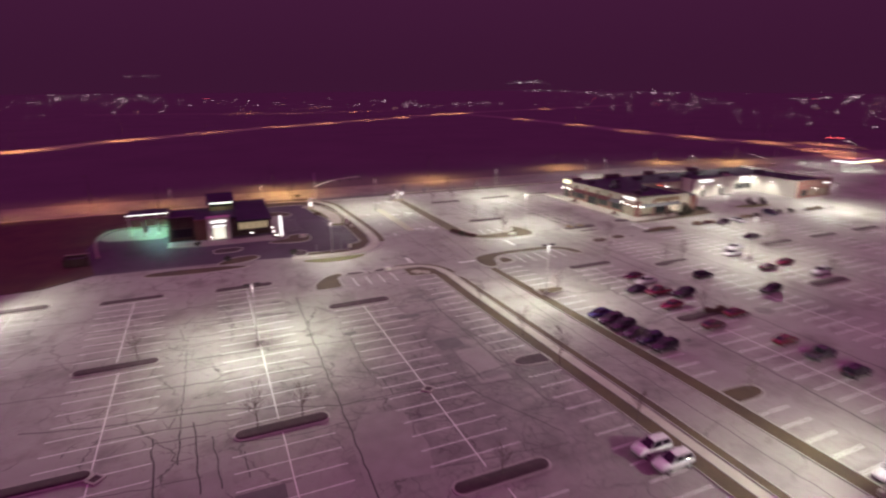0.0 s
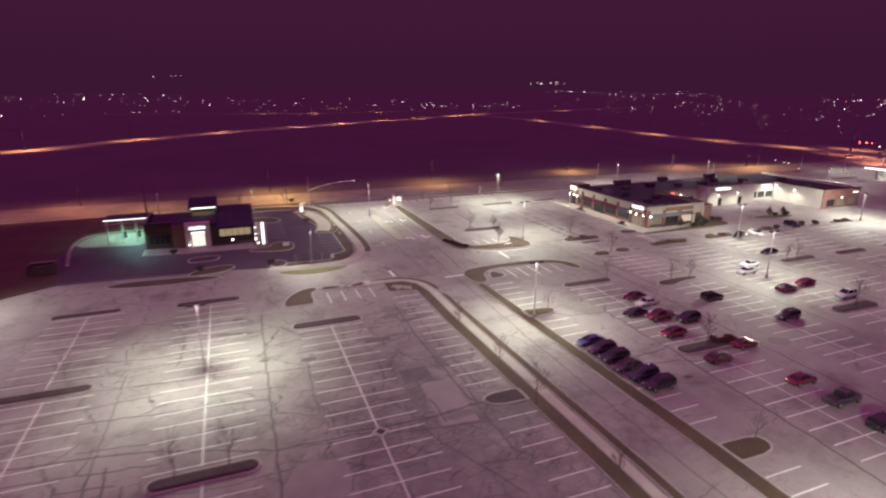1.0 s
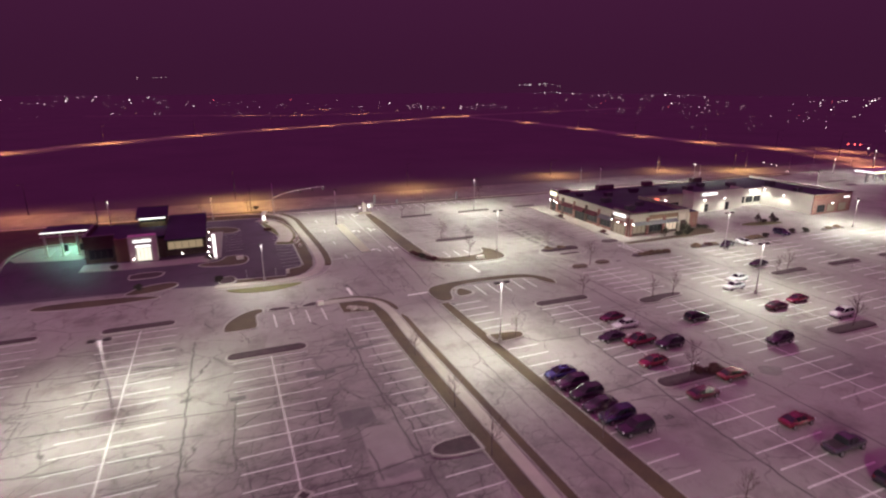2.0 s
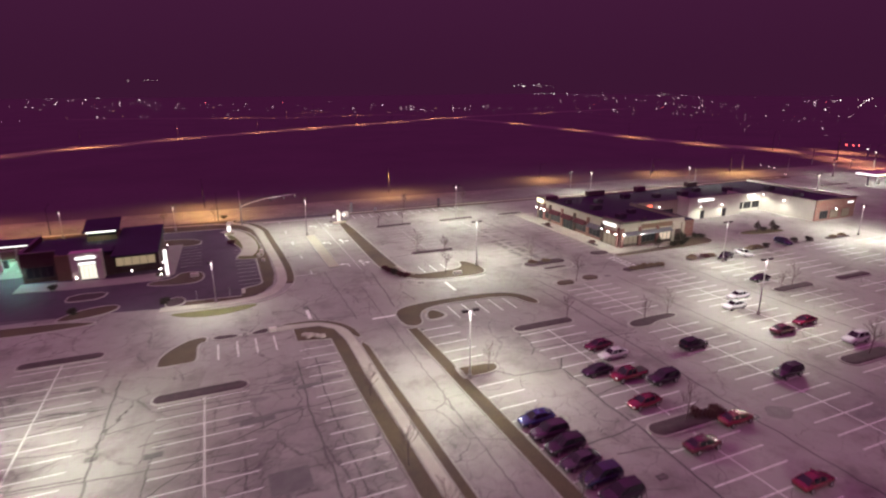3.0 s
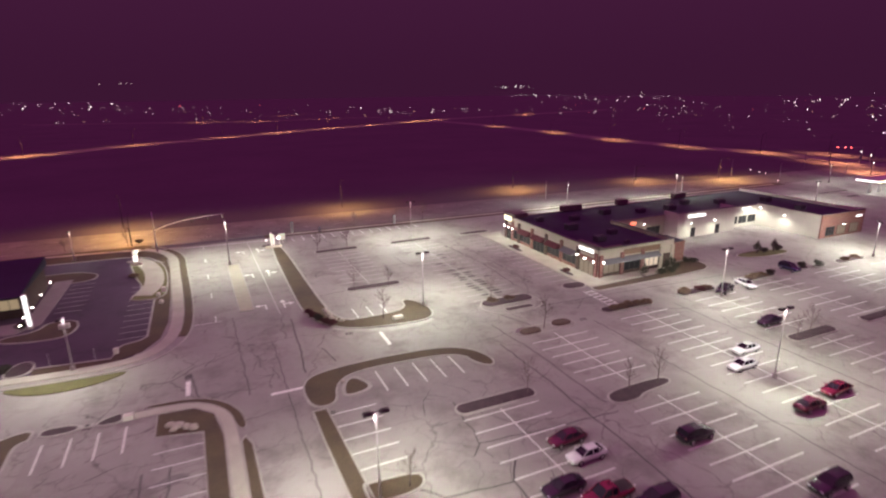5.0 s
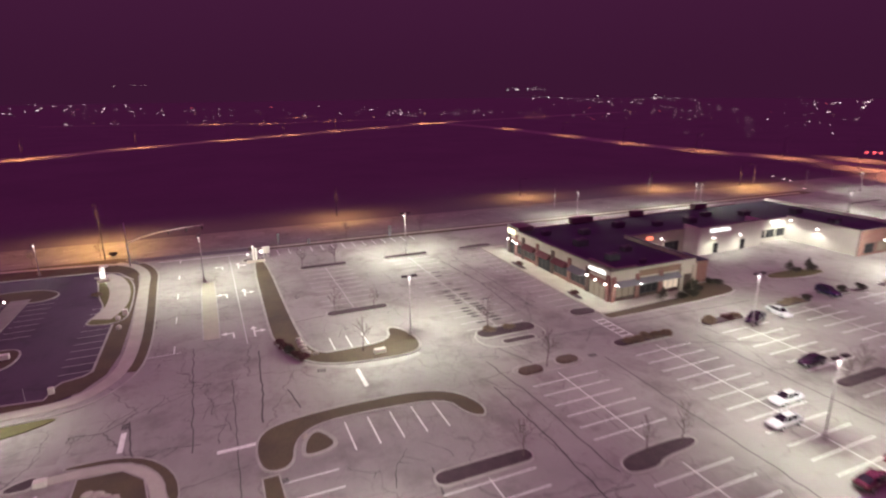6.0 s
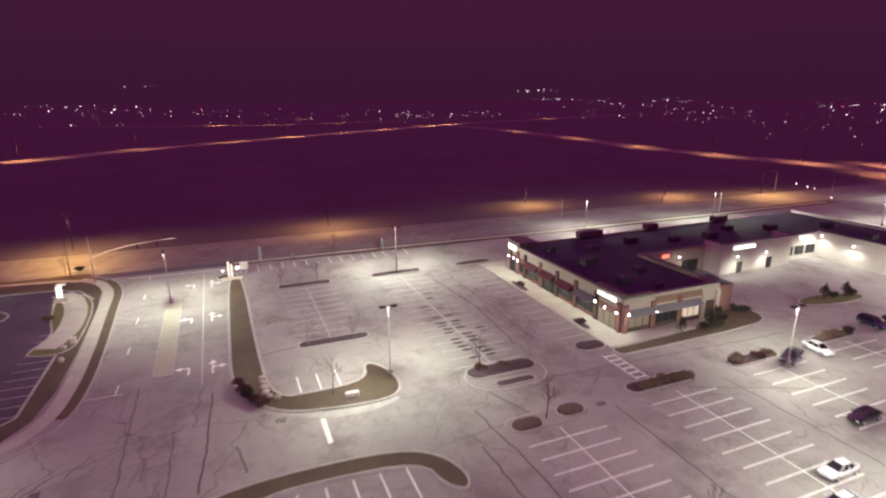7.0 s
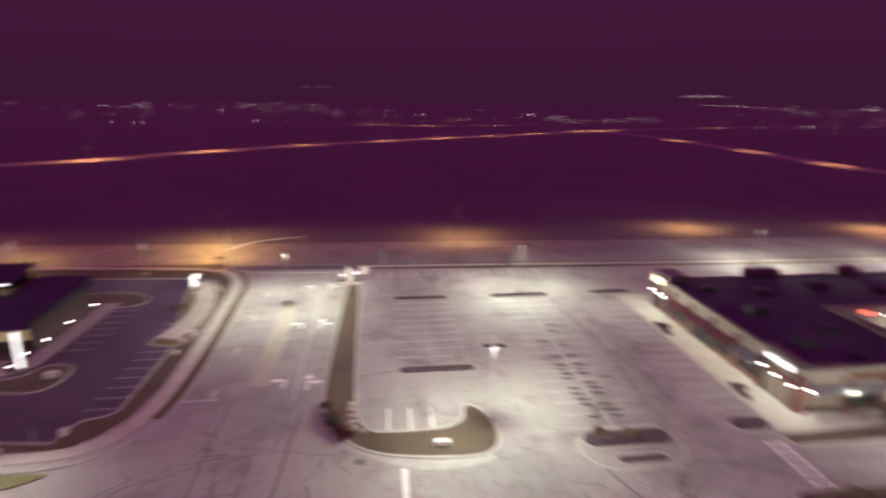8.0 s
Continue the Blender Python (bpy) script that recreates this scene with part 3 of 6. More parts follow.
# shops forecourt
thing("sidewalk_shops", prism([(120.0, 126.0), (122.4, 125.9), (125.4, 126.1), (141.4, 126.8), (141.6, 129.6), (125.0, 129.6), (125.0, 170.4), (127.0, 174.4), (120.0, 174.4)], -0.2, 0.14), WALK, "pale concrete walk in front of the shops", "sidewalk", kind="structure")
island("shop_lawn", smoothed([(119.6, 125.2), (119.8, 123.4), (121.0, 123.0), (149.0, 123.3), (153.4, 125.2), (153.8, 130.8), (152.0, 131.0), (147.6, 130.8), (146.0, 129.0), (142.2, 129.0), (141.6, 126.6), (125.4, 125.9), (122.0, 125.7), (120.2, 125.7)], 1), GRASS, "kerbed lawn in front of the shop front", "shop lawn")
island("parking_island", smoothed([(114.4, 175.3), (124.4, 175.3), (124.0, 178.6), (115.0, 178.2)], 1), MULCH, "kerbed planting bed past the end of the shop walk")
for y0, y1 in ((133.0, 137.9), (153.8, 160.3)):
    island("walk_planter", smoothed([(120.3, y0), (121.9, y0), (122.0, y1), (120.5, y1)], 1), MULCH, "small planting bed cut in the shop walk", "walk planters", kerb=0.12, high=0.24)
cross = empty("crosswalk", (117.0, 114.8, 0), "worn white ladder crosswalk to the shops", "crosswalk", kind="structure")
part("edge_line", boxes((0, 0.15, 0, 9.6, 0, 0.006)), PAINT, cross)
part("edge_line", boxes((1.95, 2.1, 0, 9.6, 0, 0.006)), PAINT, cross)
rung = mesh_of("rung", boxes((0.15, 1.95, -0.14, 0.14, 0, 0.0055)), PAINT)
for i in range(7):
    piece("rung", rung, cross, pose(0, 0.7 + i * 1.38, 0))

# ---- stall markings ----
STALL = 2.8


def stalls(spine, y0, y1, left, right, mat=PAINT, depth=5.4, step=STALL, line=None, label="white stall lines either side of a spine line"):
    """A bay of stalls: a spine line along y and cross lines at each stall."""
    root = empty("stall_markings", (spine, y0, 0), label, "stall lines", "stall markings", "structure")
    first = (((y0 if line is None else line) - y0) % step)
    n = int((y1 - y0 - first) / step + 0.05)
    if left and right:
        part("spine_line", boxes((-0.07, 0.07, 0, y1 - y0, 0, 0.005)), mat, root)
    a, b = (-depth if left else 0), (depth if right else 0)
    half = 0.088 if spine > 60 else 0.066
    me = mesh_of("stall_line", boxes((a, b, -half, half, 0, 0.007)), mat)
    for i in range(n + 1):
        piece("stall_line", me, root, pose(0, first + i * step, 0))
    return root


stalls(-33.0, 20.0, 115.2, True, True, FAINT, step=3.02)
stalls(-12.6, 15.0, 84.0, True, True, depth=5.9, step=3.02, line=65.5)
stalls(-13.2, 87.6, 114.0, True, True, depth=5.9, step=3.02, line=65.5)
stalls(7.5, 12.0, 59.6, True, True, depth=5.85, step=3.02, line=65.9)
stalls(7.4, 62.6, 112.4, True, True, depth=5.85, step=3.02, line=65.9)
stalls(27.6, 15.0, 40.2, True, True, depth=5.6, step=2.97, line=64.25)
stalls(27.1, 44.2, 94.6, True, True, depth=5.6, step=2.97, line=64.25)
stalls(47.2, 15.0, 60.8, True, False, depth=5.6, step=2.96, line=58.7)
stalls(46.4, 65.2, 104.4, True, False, depth=5.5, step=2.97, line=67.7)
stalls(61.9, 47.0, 84.2, False, True, depth=5.5, step=3.0, line=82.35)
stalls(61.1, 88.9, 105.0, False, True, depth=5.8, step=2.95, line=90.8)
stalls(63.1, 10.0, 41.2, False, True, depth=5.4, step=3.0, line=38.95)
stalls(80.8, 20.0, 63.0, True, True, step=3.0, line=58.1)
stalls(81.0, 66.9, 94.8, True, True, step=2.94, line=82.5)
stalls(101.4, 20.0, 88.6, True, True, depth=5.6, step=2.82, line=86.9)
stalls(100.55, 93.4, 110.9, True, True, step=2.63, line=95.7)
stalls(119.6, 20.0, 65.2, True, True, step=2.95)
stalls(119.8, 69.2, 112.0, True, True, depth=5.5, step=2.72, line=99.5)
stalls(138.4, 30.0, 90.4, True, True, step=2.95)
stalls(138.5, 94.0, 111.6, True, True, step=2.86, line=102.4)
stalls(156.6, 40.0, 90.0, True, True, step=2.95)
stalls(156.2, 94.0, 113.4, True, True, step=2.95)
stalls(175.0, 50.0, 90.0, True, True, step=2.95)
stalls(174.6, 94.0, 113.4, True, True, step=2.95)
stalls(192.0, 60.0, 112.0, True, True, FAINT, step=2.95)
stalls(210.0, 60.0, 112.0, True, True, FAINT, step=2.95)
stalls(79.8, 147.4, 175.0, True, True, FAINT, step=2.95)
stalls(100.3, 129.2, 175.0, True, True, FAINT, step=2.95)
stalls(119.4, 132.0, 171.0, True, False, FAINT, 5.0, step=2.95)
stalls(38.5, 139.5, 170.0, True, False, FAINT, 4.6, label="faint stall lines on dark blacktop")
stalls(21.8, 158.0, 178.0, False, True, FAINT, 4.6, label="faint stall lines on dark blacktop")


def top_row(x0, y, n, step=STALL, depth=5.0, down=True):
    root = empty("stall_markings", (x0, y, 0), "white end-row stall lines at a kerb", "stall lines", "stall markings", "structure")
    me = mesh_of("stall_line", boxes((-0.1, 0.1, -depth if down else 0, 0 if down else depth, 0, 0.007)), PAINT)
    for i in range(n):
        piece("stall_line", me, root, pose(i * step, 0, 0))


top_row(69.45, 111.0, 5, 2.89, 5.9)
top_row(29.05, 110.8, 4, 2.88, 5.7)
top_row(72.7, 130.9, 3, 2.72, depth=5.0, down=False)
top_row(68.5, 195.2, 15, depth=4.8)

# stop bars, lane lines and arrows in the drives
def mark(name, bm, label):
    return thing(name, bm, PAINT, label, "road marking", "drive markings", "structure")


mark("stop_bar", boxes((74.0, 74.6, 118.4, 123.8, 0, 0.008)), "worn white stop bar on the cross drive")
mark("stop_bar", boxes((54.8, 59.1, 110.6, 111.2, 0, 0.008)), "worn white stop bar across the drive")
mark("stop_bar", boxes((44.3, 44.9, 115.4, 119.6, 0, 0.008)), "worn white stop bar on the cross drive")
thing("stop_bar", boxes((45.0, 50.2, 140.25, 140.5, 0, 0.008)), FAINT, "faded white line across the entry lanes", "road marking", "drive markings", "structure")
mark("stop_bar", ribbon([(43.6, 196.5), (54, 195.7), (64.4, 195.1)], -0.16, 0.16, 0, 0.009), "thin white line across the entry lanes")
thing("lane_line", ribbon([(60.1, 139.5), (59.8, 167), (59.5, 195.2)], -0.08, 0.08, 0, 0.008), FAINT, "long faded white lane line in the entry drive", "road marking", "drive markings", "structure")
lane = empty("lane_dashes", (49.0, 140, 0), "white lane dashes in the entry drive", "road marking", "drive markings", "structure")
dm = mesh_of("lane_dash", boxes((-0.08, 0.08, -1.5, 1.5, 0, 0.008)), PAINT)
for i in range(5):
    piece("lane_dash", dm, lane, pose(0.2 - i * 0.2, 1.7 + i * 13.3, 0))


def arrow(straight):
    bm = bmesh.new()
    prism([(-0.12, -1.4), (0.12, -1.4), (0.12, 0.55), (-0.12, 0.55)], 0, 0.008, bm)
    s = -1 if not straight else 1
    prism([(0.12 * s, 0.25), (1.0 * s, 0.25), (1.0 * s, 0.55), (0.12 * s, 0.55)], 0, 0.0084, bm)
    prism([(1.0 * s, -0.15), (1.9 * s, 0.4), (1.0 * s, 0.95)], 0, 0.0088, bm)
    if straight:
        prism([(-0.12, 0.55), (0.12, 0.55), (0.12, 1.3), (-0.12, 1.3)], 0, 0.0086, bm)
        prism([(-0.55, 1.3), (0.55, 1.3), (0, 2.4)], 0, 0.0092, bm)
    return bm


for straight, spots in ((False, ((58.2, 144.4), (57.9, 165.0), (57.7, 185.4))), (True, ((61.5, 143.6), (61.3, 164.6), (61.2, 184.8)))):
    me = mesh_of("turn_arrow", arrow(straight), PAINT)
    for x, y in spots:
        ob = tagged(new("turn_arrow", me), "white painted turn arrow in the entry lane", "road marking", "turn arrows", "structure")
        ob.matrix_world = pose(x, y, 0) @ Matrix.Diagonal((1.05, 1.25, 1, 1))

# storm drains at the kerbs
for x, y, rz in ((69.4, 125.4, -12), (61.0, 103.0, 0), (44.6, 121.0, 90), (15.4, 85.4, 0), (90.2, 62.4, 0), (71.6, 58.4, 0), (108.4, 113.2, 0)):
    dr = empty("storm_drain", (x, y, 0), "dark iron storm drain grate set in the asphalt", "drain", "storm drains", rz=rz)
    part("frame", ring([(-0.6, -0.4), (0.6, -0.4), (0.6, 0.4), (-0.6, 0.4)], [(-0.5, -0.3), (0.5, -0.3), (0.5, 0.3), (-0.5, 0.3)], 0, 0.02), DARKMETAL, dr)
    for k in range(5):
        part("bar", boxes((-0.46 + k * 0.2, -0.36 + k * 0.2, -0.3, 0.3, 0, 0.012)), DARKMETAL, dr)

# asphalt patches and long tar seams
rng = random.Random(5)
for x, y, w, d in ((35.5, 73.2, 4.3, 3.7), (21.8, 83.4, 2.0, 1.1), (33.2, 86.0, 4.2, 1.2), (12.0, 103.0, 1.6, 1.0), (40.5, 92.0, 3.0, 1.2), (4.0, 49.0, 5.0, 2.6)):
    thing("asphalt_patch", boxes((x - w / 2, x + w / 2, y - d / 2, y + d / 2, 0, 0.004)), PATCH, "dark rectangular repair patch in the asphalt", "asphalt patch", "asphalt patches", "structure")

# flat strip, darker than the asphalt round it
thing("asphalt_patch", prism([(26.4, 97.4), (29.4, 98.0), (30.0, 104.0), (29.6, 110.8), (28.0, 110.8), (27.8, 104.6)], 0, 0.004), WORN, "darker strip of asphalt", "asphalt patch", "asphalt patches", "structure")
thing("asphalt_patch", prism([(36.4, 116.2), (38.4, 116.0), (38.6, 125.0), (36.8, 125.4)], 0, 0.004), WORN, "dark worn crossing strip in the asphalt", "asphalt patch", "asphalt patches", "structure")

for pts in ([(14.2, 46.5), (21.6, 45.4), (22.8, 50.5), (22.2, 58.4), (17.0, 59.2), (14.6, 54.0)], [(-6.0, 44.0), (1.0, 45.0), (0.4, 55.6), (-5.0, 54.8)], [(34.6, 60.0), (39.4, 59.6), (39.8, 70.2), (35.2, 70.6)]):
    thing("asphalt_patch", prism(pts, 0, 0.002), WORN, "darker worn area of asphalt", "asphalt patch", "asphalt patches", "structure")


def seam(pts, width):
    line = []
    for (ax, ay), (bx, by) in zip(pts, pts[1:]):
        n = max(2, int(math.hypot(bx - ax, by - ay) / 1.2))
        for i in range(n):
            k = i / n
            line.append((ax + (bx - ax) * k + rng.uniform(-0.16, 0.16), ay + (by - ay) * k + rng.uniform(-0.16, 0.16)))
    line.append(pts[-1])
    thing("tar_seam", ribbon(line, -width / 2, width / 2, 0, 0.003), TAR, "wandering black tar seam in the asphalt", "tar seam", "tar seams", "structure")


west = random.Random(31)
for i in range(16):
    x0, y0 = west.uniform(-24, 26), 52 + i * 3.7 + west.uniform(-0.8, 0.8)
    run = west.uniform(9, 22)
    seam([(x0, y0), (x0 + run * 0.5, y0 - west.uniform(0.2, 1.2)), (min(45.5, x0 + run), y0 - west.uniform(0.4, 1.8))], west.uniform(0.10, 0.17))
for i in range(9):
    x0, y0 = west.choice((-4.0, 3.2, 19.0, 22.5, 31.0, 35.5, 40.6)), west.uniform(52, 98)
    seam([(x0, y0), (x0 + west.uniform(-0.8, 0.8), y0 + west.uniform(3.5, 9.0))], west.uniform(0.12, 0.2))
for pts, w in (
    ([(-20.4, 102.0), (-9, 99.6), (-0.4, 98.6), (15.6, 96.4)], 0.16), ([(-7.1, 76.6), (1.8, 75.4), (15.2, 74.0)], 0.2), ([(-21.7, 71.8), (-12.4, 69.6), (1.4, 67.6), (14.9, 62.6), (25.8, 62.0), (33.6, 62.4), (41.6, 63.0)], 0.2), ([(-6.9, 64.5), (-5.8, 48)], 0.22), ([(-2.4, 66), (-1.7, 52)], 0.2), ([(-6.9, 63.4), (-1.0, 62.4)], 0.16), ([(-0.4, 62), (0.4, 52)], 0.16), ([(-24, 90.8), (-8, 89.4), (2, 89.8), (15.8, 87.4)], 0.14), ([(20.9, 68.2), (21.1, 75.9), (21.6, 83)], 0.14), ([(21.0, 75.9), (28.6, 82.2), (39.7, 86.6), (46.2, 87.4)], 0.14), ([(40.9, 74.6), (41.4, 70.4), (40.6, 63.2)], 0.18), ([(-30, 81.0), (-14, 79.6), (2, 80.4)], 0.14), ([(-28, 108), (-10, 106.4), (4, 106.8)], 0.14), ([(3.6, 99.0), (3.8, 94.0), (5.4, 92.2)], 0.16), ([(16, 90), (21, 91), (33, 91.6)], 0.14),
    ([(14.9, 30), (15.0, 50), (15.6, 88), (16.0, 104)], 0.2), ([(15.2, 82), (-2, 84)], 0.2), ([(15.6, 95), (0, 92), (-20, 96)], 0.16),
    ([(-4.0, 62), (-3.4, 88)], 0.12), ([(18.5, 62), (40, 59)], 0.16), ([(40.2, 64), (39.6, 84), (40.0, 100)], 0.2), ([(20, 86), (40, 87)], 0.14), ([(42.6, 66), (42.2, 88), (42.8, 100)], 0.16), ([(40.0, 92), (43, 92.4)], 0.14), ([(40.0, 82), (43, 82.2)], 0.14), ([(38.6, 46), (33, 58), (31.6, 66)], 0.16), ([(22, 46), (38, 44)], 0.14), ([(36.4, 52), (41, 51)], 0.14), ([(12, 97), (4, 99), (2, 104)], 0.14),
    ([(73.0, 20), (74.6, 42), (75.0, 58), (75.7, 66.7), (75.2, 71.9), (75.6, 78.0), (75.4, 82.3), (77.4, 85.2)], 0.24), ([(64.2, 88.4), (66.3, 85.1), (68.0, 83.1), (71.7, 82.6), (75.4, 82.3)], 0.2), ([(75.7, 66.7), (71.4, 66.2), (67.6, 66.0)], 0.2), ([(76.1, 98.6), (75.7, 92.0), (75.2, 89.6), (83.1, 88.7), (94.2, 87.9)], 0.18), ([(75.2, 89.6), (73.6, 87.7)], 0.16), ([(75.4, 74.2), (77.8, 74.8), (81.0, 75.0)], 0.16), ([(69.9, 63.3), (74.3, 62.7), (77.0, 61.1)], 0.18),
    ([(90.4, 20), (90.0, 62), (90.6, 100), (90.2, 111)], 0.2), ([(109.5, 60), (109.8, 112)], 0.16), ([(129.0, 60), (128.6, 112)], 0.16), ([(94, 90), (93.6, 108), (92.6, 118)], 0.18),
    ([(57.0, 20), (56.6, 60), (56.9, 104), (57.2, 128)], 0.12), ([(61.5, 136), (60.8, 122), (60.2, 115)], 0.22), ([(64.0, 122), (65.0, 116.6)], 0.2), ([(44.8, 122), (46.2, 113), (45.4, 108)], 0.2), ([(52.0, 141), (52.2, 112)], 0.14),
    ([(95, 125), (97.5, 118), (99, 114)], 0.2), ([(107, 134), (108, 150), (106.5, 168)], 0.18), ([(111, 133), (110.5, 170)], 0.14), ([(66.5, 145), (74, 146)], 0.18), ([(122, 112), (140, 104)], 0.14), ([(100, 122), (150, 119.5)], 0.14),
):
    seam(pts, w)


def crack_net(name, seed, zones, label):
    """Fine branching cracks that wander over the old asphalt. Each zone: x0, x1, y0, y1, how many, heading."""
    r = random.Random(seed)
    verts, faces = [], []

    def wander(x, y, heading, length, width, depth):
        last, gone = None, 0.0
        while gone < length:
            w = width * (0.35 + 0.65 * (1 - gone / length)) * r.uniform(0.6, 1.2)
            nx, ny = -math.sin(heading) * w / 2, math.cos(heading) * w / 2
            k = len(verts)
            verts.extend(((x + nx, y + ny, 0.0035), (x - nx, y - ny, 0.0035)))
            if last is not None:
                faces.append((last, last + 1, k + 1, k))
            last = k
            if depth and r.random() < 0.10:
                wander(x, y, heading + r.choice((-1, 1)) * r.uniform(0.6, 1.5), length * r.uniform(0.25, 0.5), width * 0.8, depth - 1)
            step = r.uniform(0.3, 0.7)
            x, y, gone = x + math.cos(heading) * step, y + math.sin(heading) * step, gone + step
            heading += r.uniform(-0.32, 0.32)

    for x0, x1, y0, y1, count, lean in zones:
        for i in range(count):
            wander(r.uniform(x0, x1), r.uniform(y0, y1), radians(lean + r.choice((0, 0, 90)) + r.uniform(-14, 14)), r.uniform(2.5, 7.5), r.uniform(0.07, 0.17), 1)
    me = bpy.data.meshes.new(name)
    me.from_pydata(verts, [], faces)
    me.materials.append(TAR)
    return tagged(new(name, me), label, "cracks", "asphalt cracks", "structure")


crack_net("asphalt_cracks", 5, ((-30, 12, 64, 108, 40, -6), (16, 40, 50, 104, 46, -8), (17, 38, 100, 110, 8, 20)), "dark branching cracks in old asphalt")
crack_net("asphalt_cracks", 6, ((104, 116, 132, 172, 46, 88), (68, 94, 134, 188, 22, 80), (92, 112, 116, 128, 8, 60)), "dark branching cracks before the shops")
crack_net("asphalt_cracks", 7, ((66, 92, 48, 104, 20, 86), (53, 57, 40, 128, 9, 86), (40, 62, 112, 130, 8, 70)), "dark branching cracks along the drive")

# ---- lot light poles ----
def light_pole(at, height=10.5, twin=True, energy=LOT_W, rz=0.0, group="lot light poles", lit=True, color=LED, lens=None):
    root = empty("lot_light_pole", (*at, 0), "tall pale steel light pole with twin dark LED heads" if twin else "tall pale steel light pole with a single LED head", "light pole", group, rz=rz)
    part("base", cyl(bmesh.new(), (0, 0, -0.05), 0.32, 0.30, 0.75, 14), CONCRETE, root, "round concrete footing")
    part("pole", cyl(bmesh.new(), (0, 0, 0.7), 0.10, 0.075, height - 2.4, 10), POLE, root, smooth=True)
    # white flare is added: its shape and paint imitate lamp glare round the pole
    part("glow_flare", cyl(bmesh.new(), (0, 0, height - 1.7), 0.075, 0.22, 1.6, 12), POLETOP, root, "white flare added for the glow under the heads", smooth=True)
    sides = (-1, 1) if twin else (1,)
    arm = bmesh.new()
    box(arm, -0.6 if twin else 0, 0.6, -0.035, 0.035, height - 0.10, height - 0.03)
    part("arm", arm, DARKMETAL, root)
    for s in sides:
        bm = bmesh.new()
        box(bm, *sorted((0.42 * s, 1.25 * s)), -0.27, 0.27, height - 0.14, height + 0.06, bevel=0.04)
        head = part("head", bm, DARKMETAL, root, "dark flat LED head")
        if lit:
            part("lens", boxes((*sorted((0.46 * s, 1.2 * s)), -0.22, 0.22, height - 0.150, height - 0.142)), lens or LENS, head, "glowing white LED lens")
            # rim is added to screen the lens and lamp from above
            rim = [(0.41 * s, -0.275), (1.26 * s, -0.275), (1.26 * s, 0.275), (0.41 * s, 0.275)]
            part("rim", ring(rim, [(0.835 * s + (x - 0.835 * s) * 0.94, y * 0.9) for x, y in rim], height - 0.22, height - 0.07), DARKMETAL, head)
            p = root.matrix_world @ Vector((0.835 * s, 0, height - 0.18))
            for turn in (0, 90) if twin else (-45, 45):
                a = radians(rz + turn) + (0 if s > 0 else math.pi)
                lamp("lot_lamp", "SPOT", p, energy, color, 0.025, 160, 1.0, (0.95 * math.cos(a), 0.95 * math.sin(a), -0.27))
    return root


for at, h, twin, e, rz in (
    ((7.1, 85.2), 10.5, True, 1.14, 0), ((61.8, 84.9), 10.5, True, 1.0, 0), ((119.4, 85.2), 10.5, True, 0.85, 0), ((85.5, 131.7), 10.5, True, 1.15, 0),
    ((53.8, 175.9), 10.6, True, 1.35, 90), ((100.6, 177.4), 10.7, True, 1.4, 0), ((139.8, 110.9), 9.6, True, 0.75, 0), ((193.6, 113.6), 8.5, True, 1.3, 45),
    ((246.5, 161.3), 7.2, True, 0.65, 0), ((163.3, 192.4), 9.2, True, 1.0, 75), ((204.0, 184.2), 9.8, True, 1.3, 75), ((7.0, 26.0), 10.5, True, 0.04, 0), ((61.4, 24.0), 10.5, True, 1.0, 0), ((119.4, 24.0), 10.5, True, 0.15, 0),
    ((-47.0, 85.0), 10.5, True, 0.3, 0), ((178.0, 85.0), 10.5, True, 0.1, 0), ((292.0, 185.0), 7.6, True, 0.22, 0), ((312.0, 180.0), 8.0, True, 0.22, 0),
):
    light_pole(at, h, twin, LOT_W * e, rz)
# bank pole's head is unlit; this lamp is added to brighten the ground
light_pole((29.1, 130.5), 8.5, False, LOT_W * 0.55, 250, "bank lot poles")
light_pole((-38.0, 123.5), 10.0, False, LOT_W * 1.0, 300, "lot edge poles")
# unlit poles as well; their weak lamps and lenses are added
light_pole((19.1, 197.0), 7.5, False, LOT_W * 0.08, 270, "small road poles")
light_pole((-9.4, 199.5), 8.0, False, LOT_W * 0.06, 270, "small road poles")


# ---- street lamps: thin poles with added arms and sodium heads ----
def street_lamp(at, height, toward, energy, lit=True, group="street lamps", cone=100, stretch=(2.4, 1.0), along=0.0, color=SODIUM):
    root = empty("street_lamp", (*at, -0.05), "tall thin grey street pole with an added lamp arm", "street lamp", group, rz=toward)
    part("pole", cyl(bmesh.new(), (0, 0, 0), 0.13, 0.07, height, 8), STREETPOLE, root, smooth=True)
    bm = bmesh.new()
    pts = [(0, 0, height - 0.6), (1.6, 0, height - 0.1), (3.8, 0, height + 0.15)]
    for a, b in zip(pts, pts[1:]):
        tube(bm, a, b, 0.05, 0.045)
    part("arm", bm, STREETPOLE, root)
    head = part("head", boxes((3.6, 4.4, -0.16, 0.16, height + 0.08, height + 0.26), bevel=0.04), STREETPOLE, root)
    if lit:
        part("lens", boxes((3.75, 4.3, -0.12, 0.12, height + 0.05, height + 0.078)), SODLENS, head, "added orange glowing lens")
        lamp("added_sodium_lamp", "SPOT", root.matrix_world @ Vector((4.0, 0, height)), energy, color, 0.04, cone, 1.0, stretch=stretch, turn=along)


